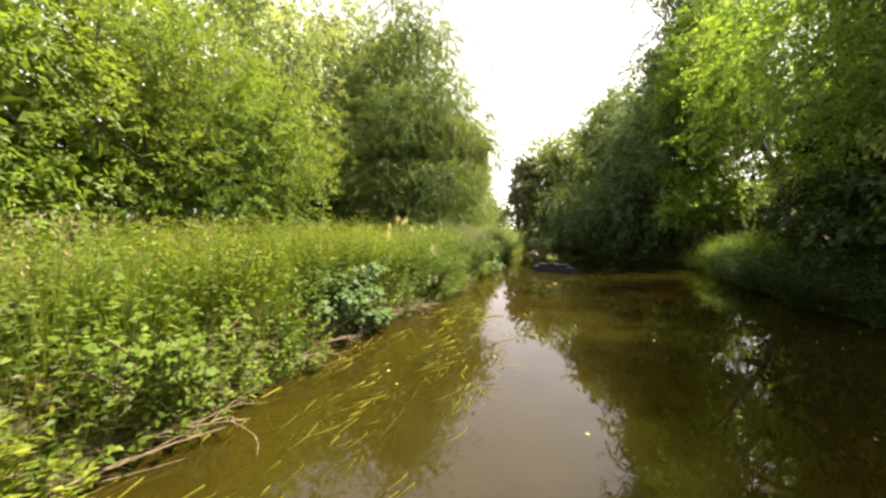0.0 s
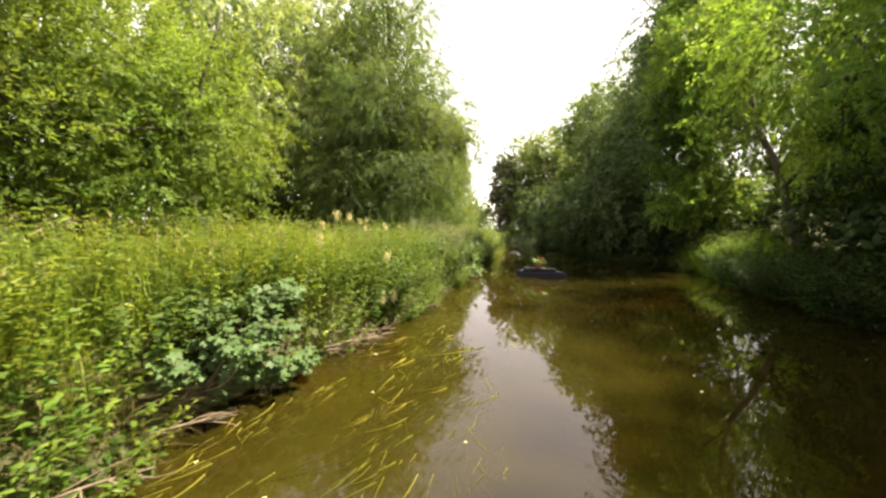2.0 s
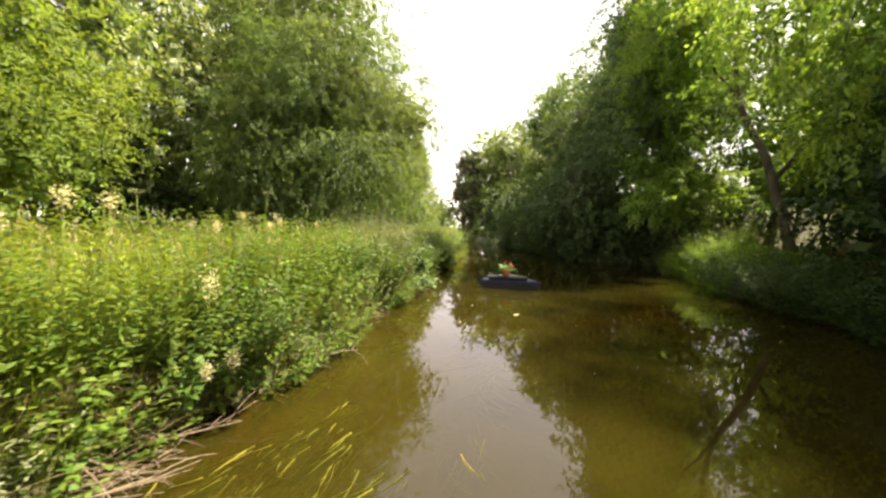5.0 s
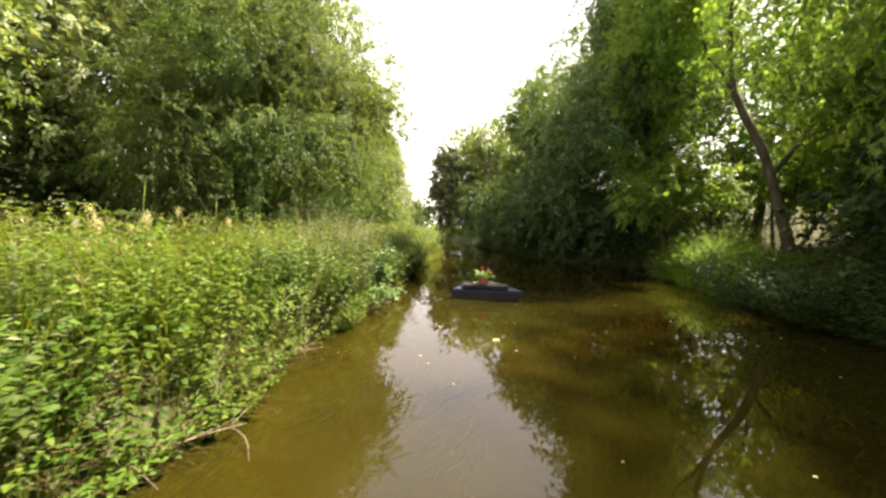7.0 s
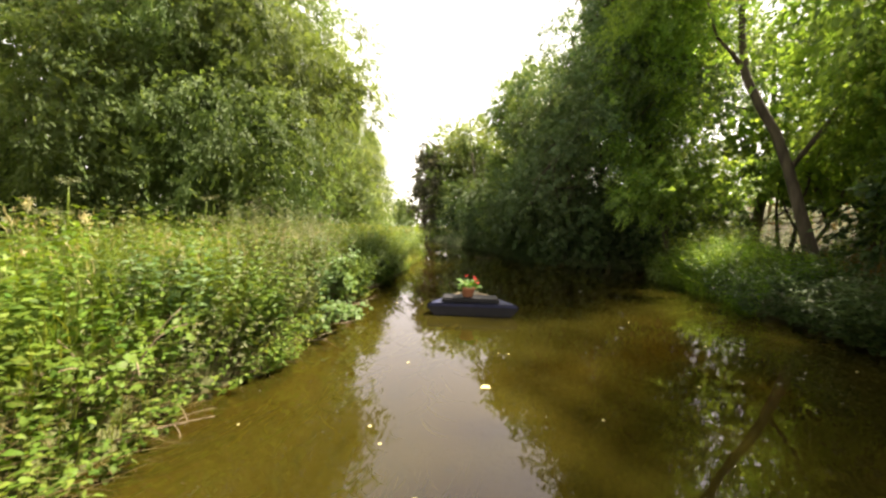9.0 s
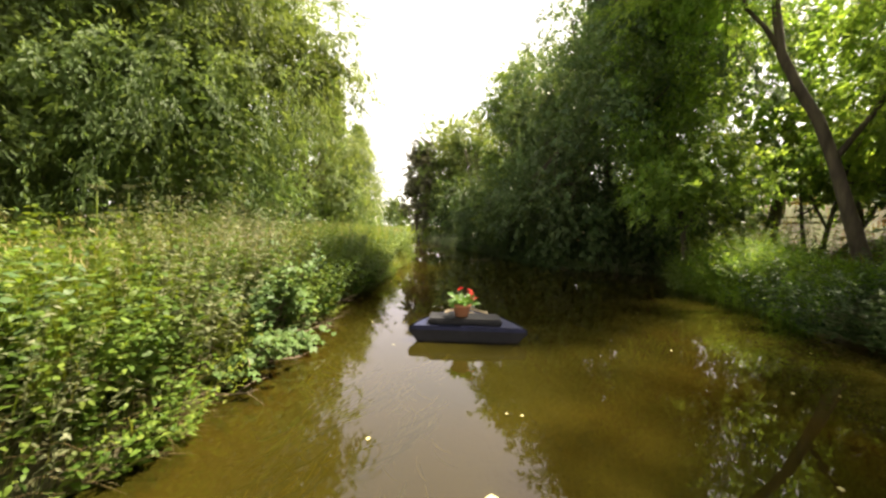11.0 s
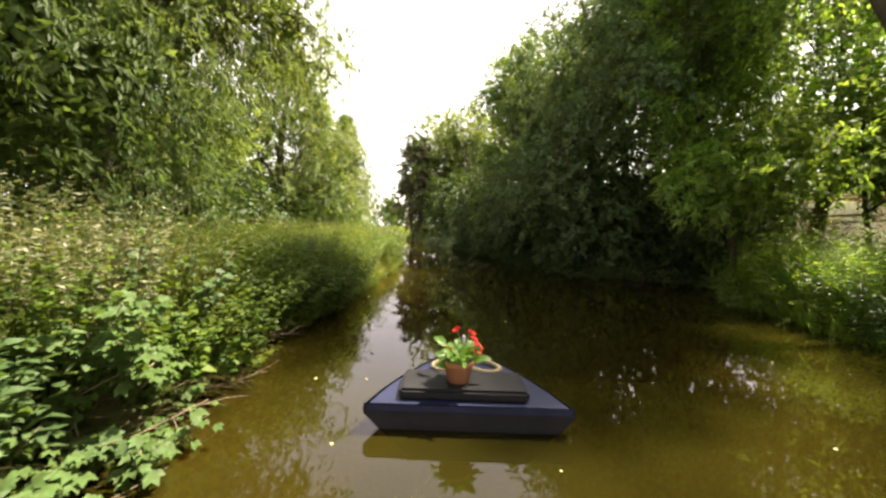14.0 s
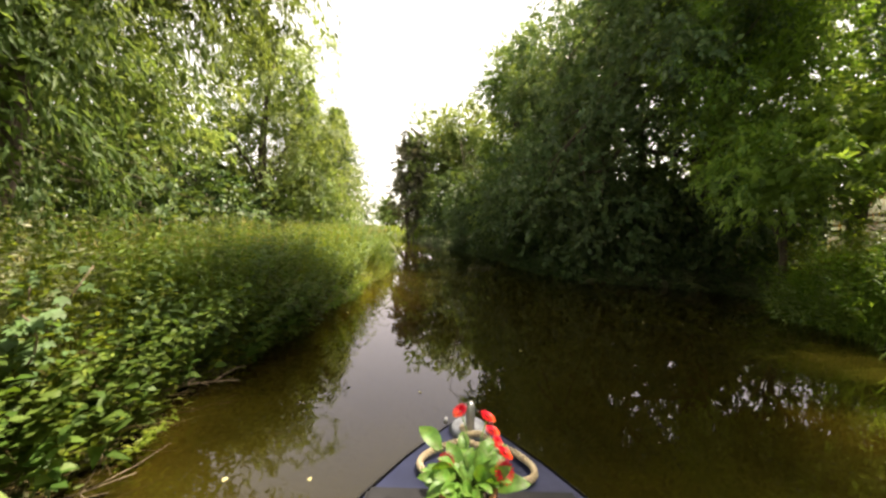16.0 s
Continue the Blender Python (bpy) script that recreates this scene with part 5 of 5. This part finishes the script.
for i in range(70):
    y = rng.uniform(2, 24)
    lo, hi = float(left_edge(y)) + 0.4, float(right_edge(y)) - 0.5
    x = lo + (hi - lo) * rng.random()
    if i == 0:
        x, y = 3.43, 10.4
    lf = tagged(new("floating_leaf", fm), "small pale fallen leaf afloat on the river", "leaf", "leaves afloat")
    lf.matrix_world = Matrix.Translation((x, y, 0.006)) @ Matrix.Rotation(rng.uniform(0, 6.28), 4, 'Z') @ Matrix.Diagonal((*([0.12 if i == 0 else rng.uniform(0.02, 0.055)] * 2), 0.03, 1))

# ---- field fence beyond the point ----
M_RAIL = solid_material("weathered_rail", [(0.3, (0.2, 0.15, 0.1)), (0.7, (0.36, 0.29, 0.2))], 6, 0.85, 0, 0.5, (1, 1, 4))
fence = tagged(new("field_fence"), "weathered timber post-and-rail fence across the field", "fence")
fence.location = (0, 0, 0)
fp = [(19.5 + 1.9 * k, 23.5 - 1.3 * k) for k in range(10)]
for x, y in fp:
    g0 = float(ground_height(x, y))
    bm = bmesh.new()
    bmesh.ops.create_cube(bm, size=1, matrix=Matrix.Translation((x, y, g0 + 0.55)) @ Matrix.Diagonal((0.11, 0.11, 1.3, 1)))
    bmesh.ops.bevel(bm, geom=bm.edges[:], offset=0.012, segments=1, affect='EDGES')
    part("post", bm, M_RAIL, fence, smooth=False)
for (xa, ya), (xb, yb) in zip(fp, fp[1:]):
    for hz in (0.5, 1.0):
        a = np.array([xa, ya, float(ground_height(xa, ya)) + hz])
        b_ = np.array([xb, yb, float(ground_height(xb, yb)) + hz])
        under("rail", raw_mesh("rail", *tube(np.array([a, (a + b_) / 2 - [0, 0, 0.01], b_]), [0.05, 0.048, 0.05], 6), M_RAIL), fence)

# ---- the boat's bow with its rope and pot of gerberas ----
M_NAVY = solid_material("navy_paint", [(0.3, (0.009, 0.012, 0.036)), (0.7, (0.017, 0.021, 0.055))], 9, 0.5, 0, 0.12, spec=0.25)
M_BLACK = solid_material("black_paint", [(0.3, (0.008, 0.008, 0.01)), (0.7, (0.016, 0.016, 0.018))], 9, 0.65, 0, 0.1, spec=0.2)
M_STEEL = solid_material("worn_steel", [(0.3, (0.42, 0.42, 0.42)), (0.7, (0.62, 0.62, 0.6))], 18, 0.38, 0.85, 0.2)
M_GREY = solid_material("grey_paint", [(0.3, (0.2, 0.21, 0.24)), (0.7, (0.28, 0.29, 0.32))], 14, 0.5, 0, 0.2)
M_ROPE = solid_material("natural_rope", [(0.3, (0.36, 0.28, 0.17)), (0.7, (0.56, 0.47, 0.32))], 40, 0.9, 0, 0.6)
M_CLAY = solid_material("terracotta", [(0.3, (0.3, 0.12, 0.06)), (0.7, (0.42, 0.19, 0.1))], 12, 0.85, 0, 0.3)
M_SOIL = solid_material("potting_soil", [(0.3, (0.02, 0.014, 0.01)), (0.7, (0.05, 0.036, 0.024))], 40, 0.95, 0, 0.8)
L_PETAL = leaf_material("red_petal", (0.40, 0.004, 0.014), (0.53, 0.006, 0.02), (0.64, 0.015, 0.034), 0.15, 0.2)
L_MAROON = leaf_material("maroon_petal", (0.16, 0.006, 0.01), (0.22, 0.008, 0.014), (0.3, 0.012, 0.02), 0.25, 0.2)
L_POT = leaf_material("gerbera_leaf", (0.034, 0.08, 0.014), (0.082, 0.155, 0.022), (0.15, 0.235, 0.04), 0.36, 0.35, 6.0)

BEAM = 1.867                                     # from drawing units to metres
BOAT = Matrix.Translation((4.535, 14.312, -1.387)) @ Matrix.Rotation(radians(-16.5), 4, 'Z') @ Matrix.Diagonal((BEAM, BEAM, BEAM, 1))    # its y points ahead, its origin lies under the stem
boat = tagged(new("narrowboat_bow"), "navy blue narrowboat bow with steel stem and black hatch", "boat")
boat.matrix_world = BOAT
DECK = 0.85
stations = [(0.03, 0.0), (0.02, 0.03), (-0.02, 0.07), (-0.1, 0.135), (-0.22, 0.225), (-0.38, 0.325), (-0.5, 0.385), (-0.66, 0.445)]


def hull_ring(scale, z, dy=0.0):
    left = [(-w * scale, u + dy, z) for u, w in stations]
    right = [(w * scale, u + dy, z) for u, w in stations[1:]]
    return left[::-1] + right


bm = bmesh.new()
rings = [[bm.verts.new(p) for p in hull_ring(s, z, dy)] for s, z, dy in ((0.55, 0.6, 0.0), (0.75, 0.7, 0.0), (0.93, 0.78, 0.0), (1.0, DECK - 0.04, 0), (1.0, DECK, 0), (0.965, DECK + 0.012, -0.012))]
for ra, rb in zip(rings, rings[1:]):
    for k in range(len(ra) - 1):
        bm.faces.new((ra[k], ra[k + 1], rb[k + 1], rb[k]))
    bm.faces.new((ra[-1], ra[0], rb[0], rb[-1]))
bm.faces.new(rings[0])
part("hull", bm, M_BLACK, boat, "black painted steel hull", smooth=False)
bm = bmesh.new()
lo = [bm.verts.new(p) for p in hull_ring(0.96, DECK - 0.02, -0.012)]
hi = [bm.verts.new(p) for p in hull_ring(0.955, DECK + 0.006, -0.014)]
bm.faces.new(hi)
for k in range(len(lo) - 1):
    bm.faces.new((lo[k], lo[k + 1], hi[k + 1], hi[k]))
bm.faces.new((lo[-1], lo[0], hi[0], hi[-1]))
part("foredeck", bm, M_NAVY, boat, "dark blue painted foredeck", smooth=False)
bm = bmesh.new()
bmesh.ops.create_cone(bm, cap_ends=True, segments=20, radius1=0.08, radius2=0.055, depth=0.03, matrix=Matrix.Translation((0, -0.07, DECK + 0.02)))
bmesh.ops.bevel(bm, geom=[e for e in bm.edges if len(e.link_faces) == 2 and e.calc_face_angle(0) > 0.8], offset=0.008, segments=2, affect='EDGES')
part("stem_cap", bm, M_GREY, boat, "grey painted stem cap")
bm = bmesh.new()
prof = [(0.024, 0.0), (0.022, 0.04), (0.02, 0.09), (0.014, 0.115), (0.006, 0.122)]
prev = None
for r, z in prof:
    ring = [bm.verts.new((r * 0.75 * math.cos(a), -0.1 + r * math.sin(a), DECK + 0.01 + z)) for a in np.arange(14) * 2 * math.pi / 14]
    if prev:
        for k in range(14):
            bm.faces.new((prev[k], prev[(k + 1) % 14], ring[(k + 1) % 14], ring[k]))
    prev = ring
bm.faces.new(prev)
part("mooring_stud", bm, M_STEEL, boat, "rounded worn steel mooring stud")
for side in (-1, 1):
    bm = bmesh.new()
    bmesh.ops.create_cone(bm, cap_ends=True, segments=10, radius1=0.009, radius2=0.006, depth=0.02, matrix=Matrix.Translation((side * 0.085, -0.03, DECK + 0.02)))
    part("fairlead_bolt", bm, M_STEEL, boat)
# black hatch with its raised lip, just ahead of where one stands
bm = bmesh.new()
bmesh.ops.create_cube(bm, size=1, matrix=Matrix.Translation((-0.02, -0.52, DECK + 0.03)) @ Matrix.Diagonal((0.56, 0.22, 0.05, 1)))
bmesh.ops.bevel(bm, geom=bm.edges[:], offset=0.012, segments=2, affect='EDGES')
part("hatch", bm, M_BLACK, boat, "black painted deck hatch", smooth=False)

# the rope: three strands laid round each other, looped on the deck
def laid_rope(name, label, path, girth, turns):
    pts = [Vector(p) for p in path]
    dense = []
    for i in range(len(pts) - 1):
        p0, p1, p2, p3 = pts[max(i - 1, 0)], pts[i], pts[i + 1], pts[min(i + 2, len(pts) - 1)]
        for s in np.linspace(0, 1, 26, endpoint=False):
            dense.append(0.5 * (2 * p1 + (p2 - p0) * s + (2 * p0 - 5 * p1 + 4 * p2 - p3) * s * s + (3 * p1 - p0 - 3 * p2 + p3) * s ** 3))
    dense = np.array([tuple(p) for p in dense])
    d = unit(np.gradient(dense, axis=0))
    a = unit(np.cross(d, np.array([0.13, 0.2, 0.97])))
    c = np.cross(d, a)
    root = tagged(new(name), label, "rope")
    root.matrix_world = BOAT
    for k in range(3):
        ph = np.linspace(0, turns * 6.283, len(dense)) + k * 2.094
        v, t = tube(dense + girth * 0.78 * (np.cos(ph)[:, None] * a + np.sin(ph)[:, None] * c), np.full(len(dense), girth * 0.52), 7)
        under("strand", raw_mesh("strand", v, t, M_ROPE, True), root)
    return root


Z = DECK + 0.022
laid_rope("mooring_rope", "pale three-strand mooring rope looped on the foredeck",
          [(-0.03, -0.09, Z + 0.01), (-0.01, -0.14, Z + 0.012), (0.03, -0.13, Z + 0.01), (0.09, -0.17, Z), (0.145, -0.22, Z), (0.18, -0.28, Z), (0.165, -0.33, Z), (0.1, -0.345, Z), (0.02, -0.32, Z + 0.01), (-0.06, -0.33, Z + 0.004), (-0.12, -0.335, Z), (-0.165, -0.29, Z), (-0.155, -0.24, Z), (-0.1, -0.2, Z + 0.004), (-0.03, -0.19, Z + 0.02), (0.02, -0.22, Z + 0.024)], 0.0085, 22)

# the pot of gerberas stands on the hatch
pot = tagged(new("gerbera_pot"), "terracotta pot of red gerberas standing on the deck hatch", "potted plant")
pot.matrix_world = Matrix.Translation(BOAT @ Vector((-0.045, -0.53, DECK + 0.058))) @ Matrix.Diagonal((BEAM, BEAM, BEAM, 1))
bm = bmesh.new()
prev = None
for r, z in ((0.05, 0), (0.066, 0.075), (0.074, 0.078), (0.075, 0.1), (0.066, 0.1), (0.062, 0.075)):
    ring = [bm.verts.new((r * math.cos(a), r * math.sin(a), z)) for a in np.arange(22) * 2 * math.pi / 22]
    if prev:
        for k in range(22):
            bm.faces.new((prev[k], prev[(k + 1) % 22], ring[(k + 1) % 22], ring[k]))
    else:
        bm.faces.new(ring[::-1])
    prev = ring
part("pot", bm, M_CLAY, pot, "terracotta pot")
bm = bmesh.new()
bmesh.ops.create_circle(bm, cap_ends=True, segments=22, radius=0.064, matrix=Matrix.Translation((0, 0, 0.085)))
part("soil", bm, M_SOIL, pot)


def broad_leaf_mesh(name, mat):
    """A broad crinkled leaf one metre long: midrib low, edges waved."""
    rows_, v = 7, []
    for i in range(rows_):
        s = i / (rows_ - 1)
        w = 0.26 * math.sin(math.pi * (0.08 + 0.9 * s)) ** 0.8 * (1.1 - 0.25 * s) if i < rows_ - 1 else 0.01
        z = 0.12 * math.sin(3.1 * s) - 0.1 * s * s
        for k in range(5):
            q = (k - 2) / 2
            v.append((s, q * w, z + 0.12 * abs(q) * w * 2 + 0.02 * math.sin(9 * s + 3 * q)))
    t = []
    for i in range(rows_ - 1):
        for k in range(4):
            a0 = i * 5 + k
            t += [(a0, a0 + 1, a0 + 6), (a0, a0 + 6, a0 + 5)]
    return raw_mesh(name, v, t, mat, True)


leaf_me = broad_leaf_mesh("leaf", L_POT)
rng = np.random.default_rng(400)
aims = [((-0.06, 0.13, 0.15), 0.085), ((-0.07, 0.03, 0.11), 0.09), ((0.1, 0.03, 0.12), 0.095), ((0.12, -0.02, 0.1), 0.085), ((-0.02, 0.06, 0.14), 0.075), ((-0.09, -0.02, 0.095), 0.085),
        ((0.02, 0.09, 0.15), 0.06), ((0.05, 0.05, 0.14), 0.07), ((0.0, 0.03, 0.13), 0.07), ((-0.04, -0.03, 0.12), 0.07), ((0.06, -0.04, 0.12), 0.075)]
for (x, y, z), size in aims:
    tip = np.array([x, y, z])
    start = tip - unit(np.array([x + 0.001, y, 0.02])) * size * 0.6 - np.array([0, 0, 0.012])
    under("petiole", raw_mesh("petiole", *tube(limb_path((0, 0, 0.085), start, rng, 0.05, 5), [0.0022] * 5, 5), L_POT, True), pot)
    lf = under("leaf", leaf_me, pot)
    lf.matrix_local = leaf_pose(start, tip - start + rng.normal(size=3) * 0.01, np.array([0, -0.4, 1]) + rng.normal(size=3) * 0.3, size)
for k in range(44):
    a = rng.uniform(0, 6.28)
    r = 0.07 * math.sqrt(rng.random())
    start = np.array([r * math.cos(a), r * math.sin(a), rng.uniform(0.095, 0.14)])
    lf = under("leaf", leaf_me, pot)
    lf.matrix_local = leaf_pose(start, (math.cos(a), math.sin(a), rng.uniform(-0.3, 0.9)), np.array([0, -0.3, 1]) + rng.normal(size=3) * 0.45, rng.uniform(0.045, 0.07))

petal_me = {}
for key, mat in (("red", L_PETAL), ("maroon", L_MAROON)):
    v, t = [], []
    for ring, (cnt, r0, r1, z1) in enumerate(((18, 0.25, 1.0, 0.12), (15, 0.22, 0.78, 0.26), (12, 0.0, 0.42, 0.3))):
        for k in range(cnt):
            a = k * 6.283 / cnt + ring * 0.2
            d, s = np.array([math.cos(a), math.sin(a), 0]), np.array([-math.sin(a), math.cos(a), 0])
            w = 2.2 * r1 / cnt * 1.25
            p = [d * r0, d * r1 * 0.6 + s * w * 0.8 + [0, 0, z1 * 0.8], d * r1 + s * w * 0.35 + [0, 0, z1], d * r1 - s * w * 0.35 + [0, 0, z1], d * r1 * 0.6 - s * w * 0.8 + [0, 0, z1 * 0.8]]
            at = len(v)
            v += [tuple(q) for q in p]
            t += [(at, at + 1, at + 4), (at + 1, at + 2, at + 3), (at + 1, at + 3, at + 4)]
    petal_me[key] = raw_mesh("petals", v, t, mat)
for (x, y, z), key, face, r in (((0.036, 0.154, 0.185), "red", (-0.5, -0.1, 0.75), 0.023), ((0.106, 0.124, 0.175), "red", (0.35, -0.2, 0.85), 0.024), ((0.104, 0.088, 0.157), "red", (0.3, -0.2, 0.9), 0.022), ((0.102, 0.052, 0.149), "red", (0.2, -0.6, 0.8), 0.016),
                                ((0.108, 0.022, 0.139), "red", (0.5, -0.2, 0.85), 0.023), ((-0.038, 0.034, 0.135), "maroon", (-0.2, -0.6, 0.8), 0.02), ((0.066, -0.06, 0.155), "maroon", (0.2, -0.8, 0.6), 0.026)):
    tip = np.array([x, y, z])
    stalk = under("stalk", raw_mesh("stalk", *tube(limb_path((0.01 * face[0], 0.01 * face[1], 0.085), tip, rng, 0.04, 7), [0.0016] * 7, 5), L_POT, True), pot)
    fl = under("flower", petal_me[key], pot, "red gerbera flower" if key == "red" else "dark red gerbera flower")
    fl.matrix_local = Matrix.Translation(tip) @ Vector(face).to_track_quat('Z', 'Y').to_matrix().to_4x4() @ Matrix.Diagonal((r, r, r, 1))
